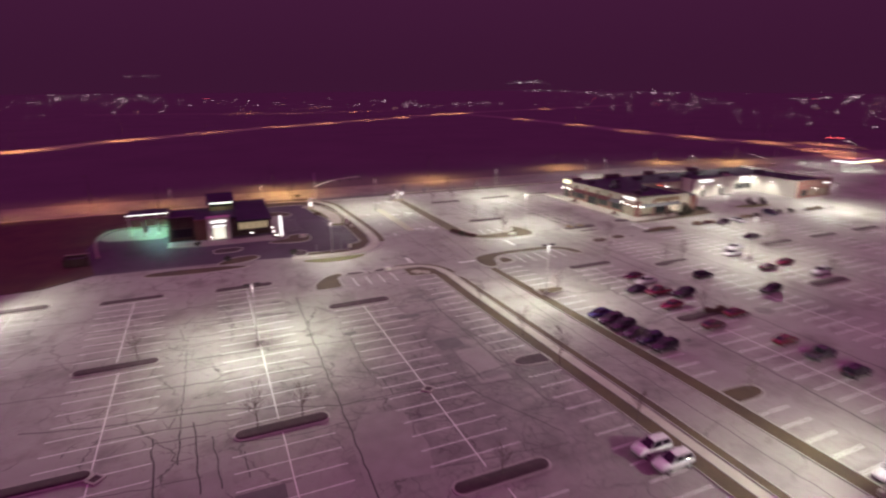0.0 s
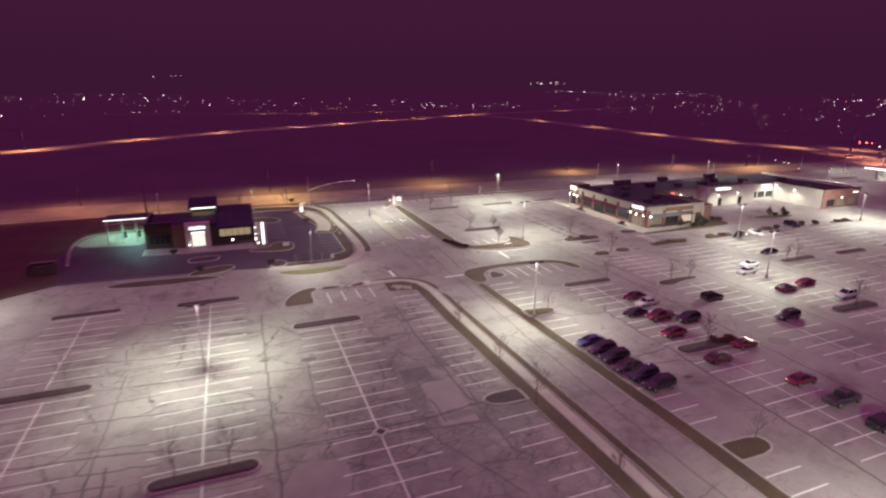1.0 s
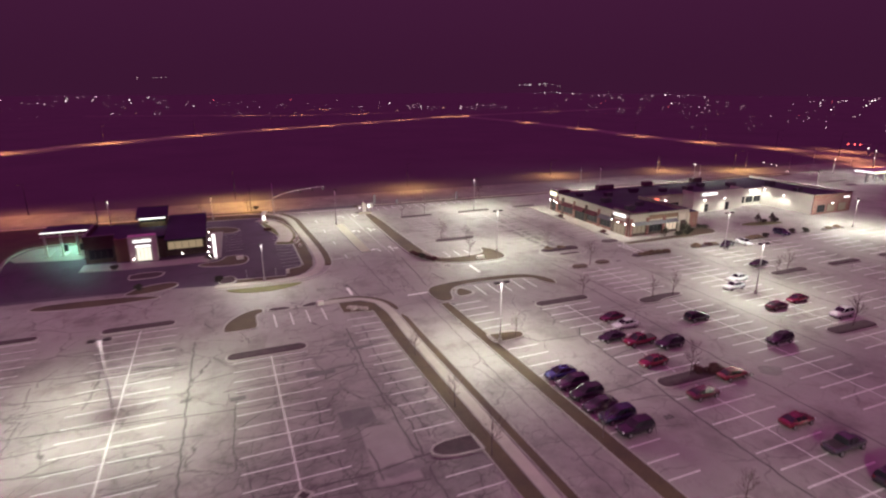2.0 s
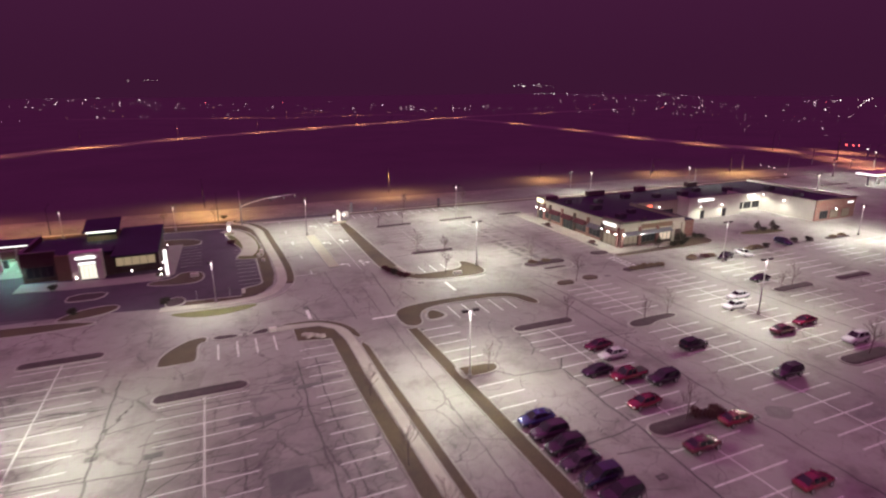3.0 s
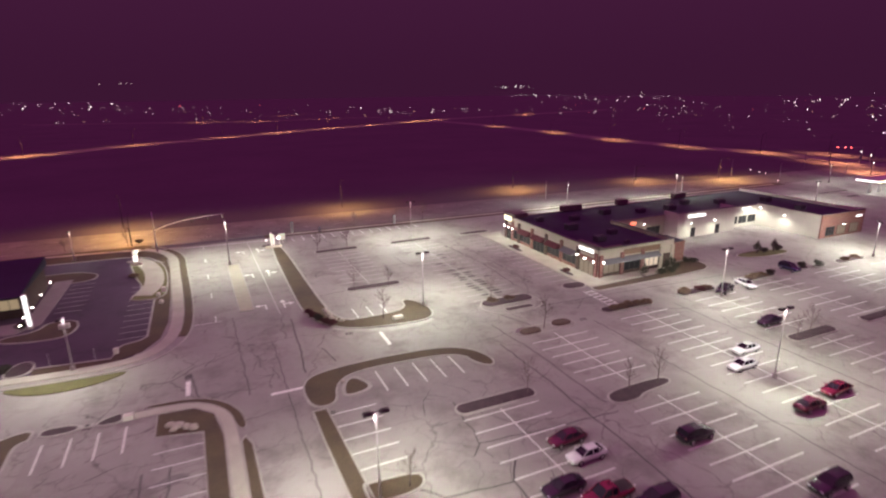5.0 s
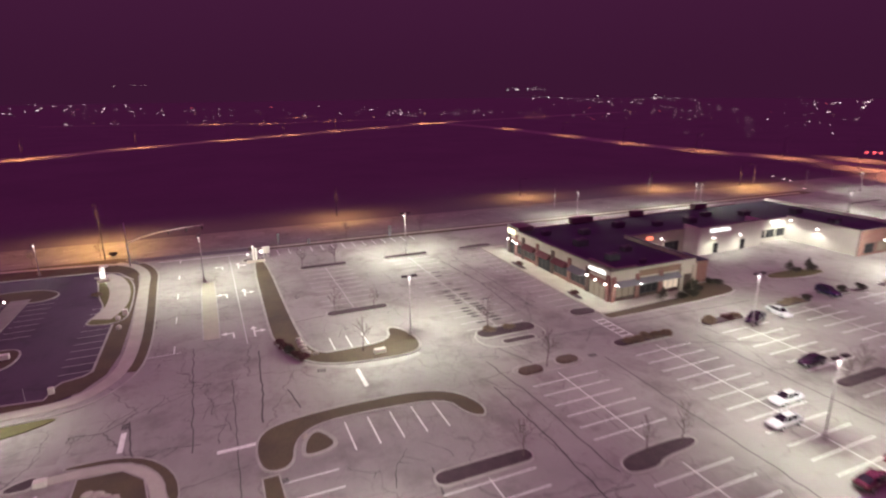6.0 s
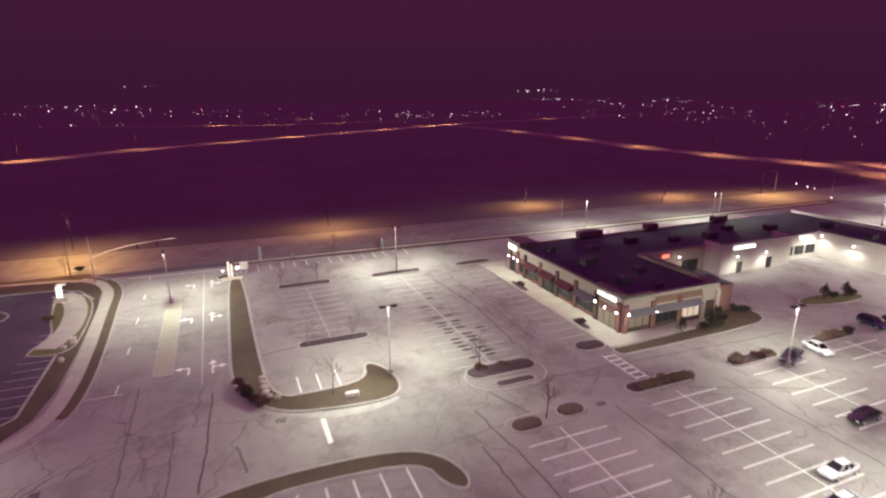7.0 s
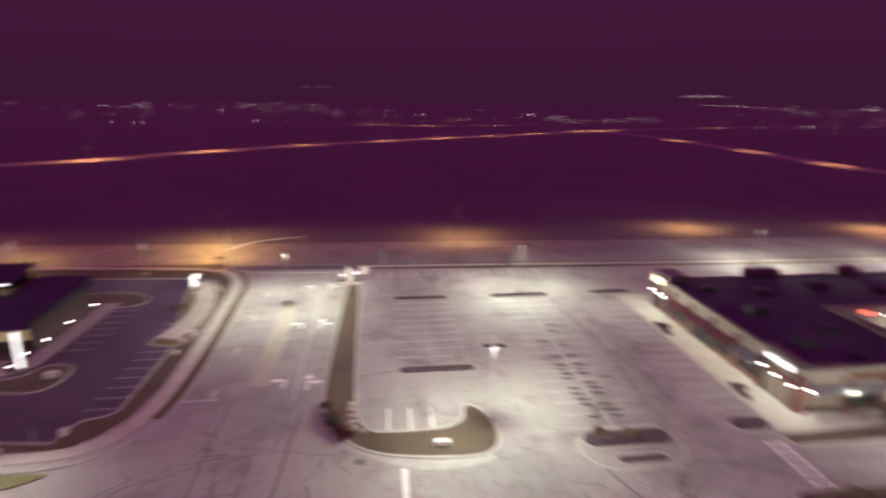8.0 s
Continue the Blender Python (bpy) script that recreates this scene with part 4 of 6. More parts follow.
# these poles are bare and unlit; their lamps are added to colour the road
for x, y, h, e in ((-160, 236, 9.5, 0.45), (-90, 231, 9.5, 0.45), (-36.9, 227.1, 10.4, 0.65), (26.9, 229.2, 10.5, 1.2), (94.7, 230.3, 10.0, 0.9), (168.2, 235.9, 7.0, 0.9), (227.3, 228.5, 6.6, 0.8), (262, 214.5, 9.5, 1.2)):
    street_lamp((x, y), h, 270, ROAD_W * e * 1.1, cone=100, stretch=(6.5, 2.5), along=-1.5, color=SODIUM if x > 0 else RUSTY)
for x, y, e in ((31.0, 205.2, 0.7), (-14.0, 206.4, 0.4), (-58, 206.5, 0.15)):
    street_lamp((x, y), 8.0, 90, ROAD_W * e, group="road edge lamps", cone=120, stretch=(4.0, 1.3))
for x, y, e in ((-330, 334, 3.0), (-112, 446, 4.4), (-57.5, 504, 3.6), (5, 559, 2.4), (76, 606, 2.4), (131, 642, 3.6), (192, 679, 2.4), (248, 713, 2.6), (325, 763, 5.0), (360, 778, 4.0), (560, 852, 3.0)):
    street_lamp((x, y), 13.0, 310, ROAD_W * e * 0.7, group="far road lamps", cone=84, stretch=(6.0, 1.6), along=36, color=RUSTY)
for x, y, turn in ((67, 932, -13), (140, 904, -13), (246, 920, 8), (216, 1107, 30)):
    street_lamp((x, y), 13.0, 270, ROAD_W * 3.4, group="distant street lamps", cone=86, stretch=(6.0, 1.2), along=turn, color=RUSTY)
# last three lamps are added to give the ground the signals' red glow
for x, y in ((366, 272), (355, 325), (352, 392), (360, 484), (363, 600), (330, 190), (352, 222), (390, 246)):
    street_lamp((x, y), 12.0, 0, ROAD_W * (1.5 if y > 250 else 2.8), group="crossing road lamps", cone=84, stretch=(3.8, 1.4), along=82, color=RUSTY)
for x, y, h in ((167.0, 210.4, 6.8), (217.2, 193.6, 7.2), (322.8, 216.0, 8.0), (323.6, 197.0, 7.0), (273.9, 217.6, 7.5), (288.0, 204.0, 6.5), (217.6, 219.5, 8.0), (381.0, 344.0, 8.0), (399.0, 293.0, 8.0)):
    thing("utility_pole", cyl(bmesh.new(), (x, y, -0.1), 0.15, 0.10, h, 8), STEEL, "bare grey utility pole beside the road", "pole", "utility poles")

# far crossing: signals on a mast arm, tail lights of the lane, low lights on the verge
far = empty("traffic_signal", (383.5, 224.5, 0), "far traffic signal with red lights on a mast arm", "traffic signal")
part("pole", cyl(bmesh.new(), (0, 0, 0), 0.2, 0.13, 7.0, 8), STEEL, far)
part("mast_arm", tube(bmesh.new(), (0, 0, 6.6), (-4.5, 11.5, 6.6), 0.1, 0.07), STEEL, far)
for dx, dy in ((-1.9, 4.9), (-2.9, 7.4), (-4.2, 10.6)):
    hd = part("signal_head", boxes((dx - 0.25, dx + 0.25, dy - 0.2, dy + 0.2, 5.3, 6.5), bevel=0.04), DARKMETAL, far, "dark signal head")
    part("red_lens", boxes((dx - 0.42, dx - 0.26, dy - 0.38, dy + 0.05, 6.0, 6.4)), REDLENS, hd, "glowing red lens")
for x, y in ((366.5, 215.6), (354.2, 204.2)):
    lp = empty("corner_lamp", (x, y, 0), "far lamp post with a pinkish light at the crossing", "lamp post", "corner lamps")
    part("post", cyl(bmesh.new(), (0, 0, 0), 0.12, 0.08, 5.8, 8), STEEL, lp)
    part("lens", cyl(bmesh.new(), (0, 0, 5.8), 0.22, 0.18, 0.4, 10), PINKLENS, lp, "pinkish glowing lens")
for x, y in ((292.4, 222.0), (289.2, 214.9), (287.4, 210.6), (273.4, 194.4)):
    lp = empty("bollard_light", (x, y, 0), "low bright light post on the road verge", "bollard light", "verge lights")
    part("post", cyl(bmesh.new(), (0, 0, 0), 0.1, 0.08, 0.8, 8), DARKMETAL, lp)
    part("lens", cyl(bmesh.new(), (0, 0, 0.8), 0.15, 0.13, 0.25, 10), PINKLENS, lp, "bright lens")

# traffic signal with a long mast arm
sig = empty("traffic_signal", (37.5, 196.2, 0), "galvanised traffic signal with a long curved mast arm", "traffic signal")
part("pole", cyl(bmesh.new(), (0, 0, 0), 0.2, 0.12, 10.5, 10), STEEL, sig, smooth=True)
bm = bmesh.new()
arc = [(0, 0, 5.6), (3, 0.3, 6.6), (7, 0.7, 7.4), (12, 1.2, 7.8), (17, 1.7, 8.0)]
for i, (a, b) in enumerate(zip(arc, arc[1:])):
    tube(bm, a, b, 0.13 - i * 0.02, 0.11 - i * 0.02, 8)
part("mast_arm", bm, POLETOP, sig, smooth=True)
for x, z in ((9.0, 7.0), (13.0, 7.25), (16.6, 7.4)):
    part("signal_head", boxes((x - 0.18, x + 0.18, x * 0.1 - 0.15, x * 0.1 + 0.15, z - 0.55, z + 0.55), bevel=0.03), DARKMETAL, sig, "dark signal head")

# ---- shops: an L of single-storey stores ----
def wall_lamp(at, aim, energy, root=None):
    if at[0] > 150:  # a lamp held off the wall on a short arm
        out = Vector(aim)
        arm = (Vector(at) + out * 0.6 + Vector((0, 0, 0.14)), Vector(at) - out * 0.3 + Vector((0, 0, 0.14)))
        at = tuple(Vector(at) + out * 0.6)
    root = empty("wall_lamp", at, "small glowing wall lamp on the store wall", "wall lamp", "wall lamps")
    bm = bmesh.new()
    box(bm, -0.14, 0.14, -0.14, 0.14, 0.02, 0.26, bevel=0.03)
    part("housing", bm, DARKMETAL, root)
    bm = bmesh.new()
    bmesh.ops.create_uvsphere(bm, u_segments=10, v_segments=6, radius=0.17, matrix=Matrix.Translation((0, 0, -0.08)))
    part("lens", bm, GLOBE, root, "bright frosted lens", smooth=True)
    if at[0] > 150:
        bracket = tube(bmesh.new(), arm[0] - Vector(at), arm[1] - Vector(at), 0.04, 0.04)
        part("arm", bracket, DARKMETAL, root)
    lamp("wall_light", "SPOT", Vector(at) + Vector(aim) * 0.5 + Vector((0, 0, -0.1)), energy, LED, 0.03, 170, 0.6, Vector(aim) * 0.45 + Vector((0, 0, -1)))
    return root


def front(root, x, y, along, normal, w, z0, z1, mat, frame_mat, mullions=3, name="window"):
    """A glazed opening: a frame standing proud of the wall, panes set into it. along, normal: unit axes in plan."""
    a, n = Vector((*along, 0)), Vector((*normal, 0))
    m = Matrix.Translation((x, y, 0)) @ Matrix((( a.x, n.x, 0, 0), (a.y, n.y, 0, 0), (0, 0, 1, 0), (0, 0, 0, 1)))
    bm = ring([(0, z0), (w, z0), (w, z1), (0, z1)], [(0.1, z0 + 0.1), (w - 0.1, z0 + 0.1), (w - 0.1, z1 - 0.1), (0.1, z1 - 0.1)], 0.0, 0.10)
    bmesh.ops.transform(bm, matrix=m @ Matrix(((1, 0, 0, 0), (0, 0, 1, 0), (0, 1, 0, 0), (0, 0, 0, 1))), verts=bm.verts)
    fr = part(name, bm, frame_mat, root)
    for i in range(1, mullions):
        g = boxes((w * i / mullions - 0.05, w * i / mullions + 0.05, 0.0, 0.09, z0 + 0.1, z1 - 0.1))
        bmesh.ops.transform(g, matrix=m, verts=g.verts)
        part("mullion", g, frame_mat, fr)
    for i in range(mullions):
        g = boxes((w * i / mullions + 0.05, w * (i + 1) / mullions - 0.05, 0.012, 0.05, z0 + 0.1, z1 - 0.1))
        bmesh.ops.transform(g, matrix=m, verts=g.verts)
        part("pane", g, mat, fr)


def sign_bars(root, x, y, along, normal, w, z, h, mat, count=7, seed=1):
    """An illuminated sign whose letters cannot be read: a row of plain glowing bars on a raceway."""
    r = random.Random(seed)
    a, n = Vector((*along, 0)), Vector((*normal, 0))
    m = Matrix.Translation((x, y, 0)) @ Matrix(((a.x, n.x, 0, 0), (a.y, n.y, 0, 0), (0, 0, 1, 0), (0, 0, 0, 1)))
    bm = boxes((0, w, 0, 0.08, z - 0.12, z + 0.02))
    bmesh.ops.transform(bm, matrix=m, verts=bm.verts)
    sg = part("sign", bm, DARKMETAL, root, "store sign of glowing bars")
    u = 0.0
    step = w / count
    for i in range(count):
        hh = h * r.uniform(0.75, 1.0)
        b = boxes((u + 0.04 * step, u + step * r.uniform(0.8, 0.95), 0.09, 0.2, z + 0.03, z + hh))
        bmesh.ops.transform(b, matrix=m, verts=b.verts)
        part("sign_bar", b, mat, sg)
        u += step


H = 6.25
shop = empty("shop_building", (135, 150, 0), "single-storey corner shop building with cream stucco and brick piers", "shop building")
shop.matrix_world = Matrix.Identity(4)
west = boxes((125.0, 125.4, 129.6, 168.6, 0, H), (125.4, 146.2, 129.6, 130.0, 0, H), (145.8, 146.2, 130.0, 150.5, 0, H), (125.4, 203.0, 168.2, 168.6, 0, H - 0.6))
part("wall", west, WALLCREAM, shop, "cream stucco walls")
part("wall", boxes((146.2, 164.8, 150.5, 150.9, 0, H - 0.5)), WALLCREAM, shop, "cream recessed court wall")
part("wall", boxes((164.8, 186.6, 146.0, 146.4, 0, H + 0.6), (164.8, 165.2, 146.4, 151, 0, H + 0.6), (186.2, 186.6, 146.4, 151, 0, H + 0.6)), WALLWHITE, shop, "white lit store front wall")
part("wall", boxes((186.6, 198.6, 148.2, 148.6, 0, H - 0.3)), WALLWHITE, shop, "white recessed store front")
part("wall", boxes((198.2, 198.6, 129.6, 148.2, 0, H + 0.1), (216.0, 216.4, 129.6, 168.2, 0, H)), WALLWHITE, shop, "white side wall of the end store")
part("wall", boxes((198.2, 216.4, 129.2, 129.6, 0, H + 0.1)), BRICK, shop, "red brick front of the end store")
part("roof", prism([(125.4, 130.0), (145.8, 130.0), (145.8, 150.9), (165.2, 150.9), (165.2, 146.4), (186.2, 146.4), (186.2, 148.6), (198.6, 148.6), (198.6, 129.6), (216.0, 129.6), (216.0, 168.2), (125.4, 168.2)], H - 1.1, H - 0.8), ROOF, shop, "dark flat roof membrane")
# parapet copings
for s in ((124.85, 125.55, 129.45, 168.75, H, H + 0.14), (125.55, 146.35, 129.45, 130.15, H, H + 0.14), (145.65, 146.35, 130.15, 150.5, H, H + 0.14), (164.65, 186.75, 145.85, 146.55, H + 0.6, H + 0.74), (186.75, 198.2, 148.05, 148.75, H - 0.3, H - 0.16), (198.05, 198.75, 129.05, 148.0, H + 0.1, H + 0.24), (198.75, 216.55, 129.05, 129.75, H + 0.1, H + 0.24), (146.35, 164.6, 150.35, 151.05, H - 0.5, H - 0.36)):
    part("coping", boxes(s, bevel=0.03), COPING, shop, "metal parapet cap")
# raised parapet corners and rear screens
part("tower", boxes((124.7, 129.0, 163.6, 168.9, H, H + 1.1), bevel=0.04), DARKWALL, shop, "raised dark parapet tower")
part("tower", boxes((124.7, 125.6, 129.3, 136.5, H, H + 0.8), (125.6, 131.0, 129.3, 130.1, H, H + 0.5)), DARKWALL, shop, "raised dark corner parapet")
for x0, x1 in ((143, 149.5), (163, 166.5), (185.5, 190)):
    part("roof_screen", boxes((x0, x1, 167.0, 168.8, H - 0.6, H + 0.9), bevel=0.04), DARKWALL, shop, "raised dark parapet at the rear")
# brick base and piers on the west front
part("brick_front", boxes((124.9, 124.995, 130.0, 168, 0, 3.9)), BRICK, shop, "red brick lower front")
for i, y in enumerate((130.2, 136.4, 142.6, 148.8, 155.0, 161.2, 164.4, 167.8)):
    part("pier", boxes((124.6, 124.99, y - 0.45, y + 0.45, 0, H - 0.9), bevel=0.02), BRICKDARK if i % 2 else BRICK, shop, "proud brick pier")
for i, (y, w) in enumerate(((131.0, 4.8), (137.2, 4.8), (143.4, 4.8), (149.6, 4.8), (155.8, 4.8), (162.0, 2.2), (164.9, 2.5))):
    front(shop, 124.89, y + w, (0, -1), (-1, 0), w, 0.9 if i % 3 else 0.1, 3.1, (DIMWIN if i == 0 else GLASS), DARKMETAL)
    part("brick_panel", boxes((124.84, 124.895, y, y + w, 3.92, 4.1)), BRICK, shop, "brick band over the windows")
for i, y in enumerate((137.2, 143.4, 149.6, 155.8)):
    bm = bmesh.new()
    prism([(0, 3.2), (0, 4.2), (1.3, 3.2)], 0, 4.8, bm)
    bmesh.ops.transform(bm, matrix=Matrix(((-1, 0, 0, 124.83), (0, 0, 1, y), (0, 1, 0, 0), (0, 0, 0, 1))), verts=bm.verts)
    part("awning", bm, AWNRED if i in (1, 2, 3) else AWNGREY, shop, "sloped canvas awning")
# south front
part("brick_front", boxes((125.6, 146.0, 129.5, 129.595, 0, 3.2)), BRICKDARK, shop, "brown brick lower front")
for x in (125.5, 131.2, 137.0, 142.4, 145.7):
    part("pier", boxes((x - 0.45, x + 0.45, 129.2, 129.59, 0, H - 1.2), bevel=0.02), BRICK if x < 140 else WALLCREAM, shop, "proud masonry pier")
for i, (x, w) in enumerate(((126.2, 4.4), (131.9, 4.4), (137.7, 4.0))):
    front(shop, x, 129.49, (1, 0), (0, -1), w, 0.8, 3.0, (DIMWIN, GLASS, WARMWIN)[i], DARKMETAL)
bm = bmesh.new()
prism([(0, 3.2), (0, 4.1), (1.2, 3.2)], 0, 15.6, bm)
bmesh.ops.transform(bm, matrix=Matrix(((0, 0, 1, 126.0), (-1, 0, 0, 129.48), (0, 1, 0, 0), (0, 0, 0, 1))), verts=bm.verts)
part("awning", bm, AWNGREY, shop, "long grey canvas awning")
part("wall_panel", boxes((131.6, 142.0, 129.46, 129.58, 4.4, 5.6)), WALLTAN, shop, "tan stucco panel")
part("brick_wing", boxes((146.4, 151.4, 131.2, 137.0, 0, 4.6), (146.3, 151.5, 131.1, 137.1, 4.6, 4.75)), BRICK, shop, "low brick wing wall")
part("wing_roof", boxes((146.5, 151.3, 131.3, 136.9, 4.76, 4.9)), ROOF, shop, "low dark flat roof")
# court store fronts
for x, w, z1, g in ((147.6, 4.2, 3.0, DIMWIN), (158.4, 4.6, 3.0, GLASS)):
    front(shop, x, 150.48, (1, 0), (0, -1), w, 0.2, z1, g, DARKMETAL)
for x, w in ((169.8, 1.6), (179.0, 1.6)):
    front(shop, x, 145.98, (1, 0), (0, -1), w, 0.0, 2.6, GLASS, DARKMETAL, 2, "door")
for x in (187.2, 191.0, 194.8):
    front(shop, x, 148.18, (1, 0), (0, -1), 3.2, 1.0, 3.2, GLASS, DARKMETAL, 2)
for x in (200.2, 205.0, 210.4):
    front(shop, x, 129.18, (1, 0), (0, -1), 3.6, 0.5, 3.0, DIMWIN if x > 204 else GLASS, DARKMETAL, 3)
# signs
sign_bars(shop, 124.65, 168.2, (0, -1), (-1, 0), 3.4, 5.3, 1.2, SIGNY, 5, 2)
sign_bars(shop, 124.65, 135.8, (0, -1), (-1, 0), 5.0, 5.2, 0.8, SIGNW, 8, 3)
sign_bars(shop, 152.6, 150.46, (1, 0), (0, -1), 1.8, 4.2, 0.8, SIGNR, 3, 4)
sign_bars(shop, 168.2, 145.95, (1, 0), (0, -1), 6.6, 5.4, 0.9, SIGNW, 9, 5)
sign_bars(shop, 192.0, 148.15, (1, 0), (0, -1), 3.6, 4.9, 0.7, SIGNW, 6, 6)
sign_bars(shop, 212.2, 129.1, (1, 0), (0, -1), 2.8, 4.6, 0.6, SIGNW, 4, 7)
# rooftop units
for x, y, w, d, h in ((132, 138, 2.6, 1.8, 1.3), (139, 142, 2.2, 1.6, 1.1), (133, 150, 3.0, 2.0, 1.4), (140, 158, 2.4, 1.8, 1.2), (131, 161, 2.0, 1.4, 1.0), (152, 160, 2.8, 2.0, 1.4), (162, 157, 2.4, 1.6, 1.1), (172, 156, 3.0, 2.2, 1.4), (182, 160, 2.4, 1.8, 1.2), (192, 156, 2.8, 2.0, 1.3), (205, 140, 2.6, 1.8, 1.2), (207, 152, 3.0, 2.0, 1.4), (136, 133.5, 1.2, 0.9, 0.7)):
    un = empty("rooftop_unit", (x, y, H - 0.8), "grey rooftop air-conditioning unit on the flat roof", "rooftop unit", "rooftop units")
    part("cabinet", boxes((-w / 2, w / 2, -d / 2, d / 2, 0.12, h), bevel=0.04), UNIT, un)
    part("curb", boxes((-w / 2 + 0.1, w / 2 - 0.1, -d / 2 + 0.1, d / 2 - 0.1, 0, 0.118)), DARKMETAL, un)
    part("fan_ring", cyl(bmesh.new(), (w * 0.2, 0, h - 0.02), 0.42, 0.42, 0.16, 12), DARKMETAL, un)
for at, aim, e in (
    ((124.45, 136.2, 3.8), (-1, 0, 0), 170), ((124.45, 133.6, 3.6), (-1, 0, 0), 170), ((124.45, 130.6, 3.6), (-1, 0, 0), 170), ((124.45, 164.0, 3.5), (-1, 0, 0), 170), ((124.45, 165.8, 3.6), (-1, 0, 0), 170), ((124.45, 168.2, 3.6), (-1, 0, 0), 170),
    ((125.9, 129.1, 3.6), (0, -1, 0), 300), ((131.2, 129.1, 3.6), (0, -1, 0), 400), ((156.6, 150.2, 4.3), (0, -1, 0), 700), ((168.8, 145.7, 4.2), (0, -1, 0), 900), ((177.6, 145.7, 4.2), (0, -1, 0), 900), ((192.4, 147.9, 4.6), (0, -1, 0), 900),
    ((197.9, 146.4, 5.6), (-1, 0, 0), 1000), ((197.9, 139.0, 4.8), (-1, 0, 0), 1100), ((206.0, 128.8, 3.6), (0, -1, 0), 500)):
    wall_lamp(at, aim, e * (1.8 if at[0] < 130 and aim[0] else 1.3 if at[0] > 160 else 0.85))

for y in (139.6, 145.8, 152.0, 158.2):
    part("soffit_lamp", cyl(bmesh.new(), (124.2, y, 3.12), 0.14, 0.14, 0.07, 10), COOLWIN, shop, "glowing downlight under the awning")
    lamp("soffit_light", "SPOT", (124.2, y, 3.05), 420, (1.0, 0.93, 0.72), 0.03, 165, 0.6, (-0.5, 0, -1))

# ---- bank with a lit portal, sloped roof and drive-through canopy ----
bank = empty("bank_building", (5, 165, 0), "small dark bank with a lit glass portal and sloped roof", "bank building")
bank.matrix_world = Matrix.Identity(4)
part("wall", boxes((-8.6, -2.2, 158.6, 159.0, 0, 6.5), (-8.6, -8.2, 159.0, 176, 0, 6.5), (-8.2, 17.2, 175.6, 176, 0, 4.6)), BRICKDARK, bank, "brown brick walls")
part("wall", boxes((-2.2, 0.9, 157.6, 158.0, 0, 5.6), (-2.2, -1.8, 158.0, 159.0, 0, 5.6)), WALLTAN, bank, "tan masonry pier beside the portal")
part("wall", boxes((6.8, 8.6, 158.0, 158.4, 0, 4.6), (8.4, 17.2, 158.6, 159.0, 0, 4.4), (17.2, 17.6, 158.6, 175.6, 0, 4.4)), BRICKDARK, bank, "brown masonry walls")
part("portal", boxes((0.9, 2.3, 155.8, 158.0, 0, 6.3), (5.5, 6.8, 155.8, 158.0, 0, 6.3), (2.3, 5.5, 155.8, 158.0, 4.1, 6.3), bevel=0.04), WALLWHITE, bank, "pale projecting entrance portal")
front(bank, 2.32, 156.6, (1, 0), (0, -1), 3.16, 0.05, 3.4, COOLWIN, STEEL, 4, "door")
part("transom", boxes((2.32, 5.48, 156.3, 156.5, 3.5, 4.05)), SIGNW, bank, "bright panel above the door")
sign_bars(bank, 2.0, 155.76, (1, 0), (0, -1), 3.8, 4.8, 0.75, SIGNW, 6, 8)
part("parapet_cap", boxes((-8.75, -2.05, 158.45, 159.15, 6.5, 6.64), (-8.75, -8.05, 159.15, 176.1, 6.5, 6.64), bevel=0.03), COPING, bank, "metal parapet cap")
part("roof", prism([(-8.2, 159.0), (8.4, 159.0), (8.4, 175.6), (-8.2, 175.6)], 5.0, 5.3), ROOF, bank, "dark low roof")
roof = bmesh.new()
for pts, (x0, x1) in (([(168.9, 7.5), (168.9, 7.85), (176.4, 9.45), (176.4, 9.1)], (1.4, 8.9)),):
    lo = [roof.verts.new((x0, y, z)) for y, z in pts]
    hi = [roof.verts.new((x1, y, z)) for y, z in pts]
    roof.faces.new(lo)
    roof.faces.new(hi[::-1])
    for i in range(4):
        roof.faces.new((lo[i], lo[(i + 1) % 4], hi[(i + 1) % 4], hi[i]))
part("tower_roof", roof, ROOF, bank, "dark tilted roof slab")
part("tower", boxes((2.0, 8.3, 170.2, 176.2, 5.3, 6.4)), WALLTAN, bank, "raised roof tower")
part("clerestory", boxes((2.2, 8.1, 170.3, 176.1, 6.41, 7.55)), GLASS, bank, "dark clerestory glass")
part("light_strip", boxes((2.2, 8.3, 168.72, 168.88, 7.5, 7.8)), SIGNW, bank, "bright white eave light strip")
lamp("eave_light", "SPOT", (5.2, 168.6, 7.4), 160, LED, 0.05, 160, 0.7, (0, 0.35, -1))
shed = bmesh.new()
PROFILE = ((155.6, 4.55), (155.6, 4.85), (177.0, 6.5), (177.0, 4.61), (158.6, 4.61))
lo = [shed.verts.new((8.6, y, z)) for y, z in PROFILE]
hi = [shed.verts.new((17.9, y, z)) for y, z in PROFILE]
shed.faces.new(lo)
shed.faces.new(hi[::-1])
for i in range(5):
    shed.faces.new((lo[i], lo[(i + 1) % 5], hi[(i + 1) % 5], hi[i]))
part("roof", shed, ROOF, bank, "dark sloped roof")
front(bank, 8.9, 158.58, (1, 0), (0, -1), 8.0, 1.6, 3.7, WARMDIM, DARKMETAL, 5)
front(bank, -7.8, 158.58, (1, 0), (0, -1), 5.0, 1.0, 3.4, GLASS, DARKMETAL, 4)
tot = empty("bank_totem", (19.6, 151.5, 0), "tall white illuminated totem beside the bank", "sign totem")
part("fin", boxes((-0.35, 0.35, -0.2, 0.2, 0, 6.4), bevel=0.05), WALLWHITE, tot)
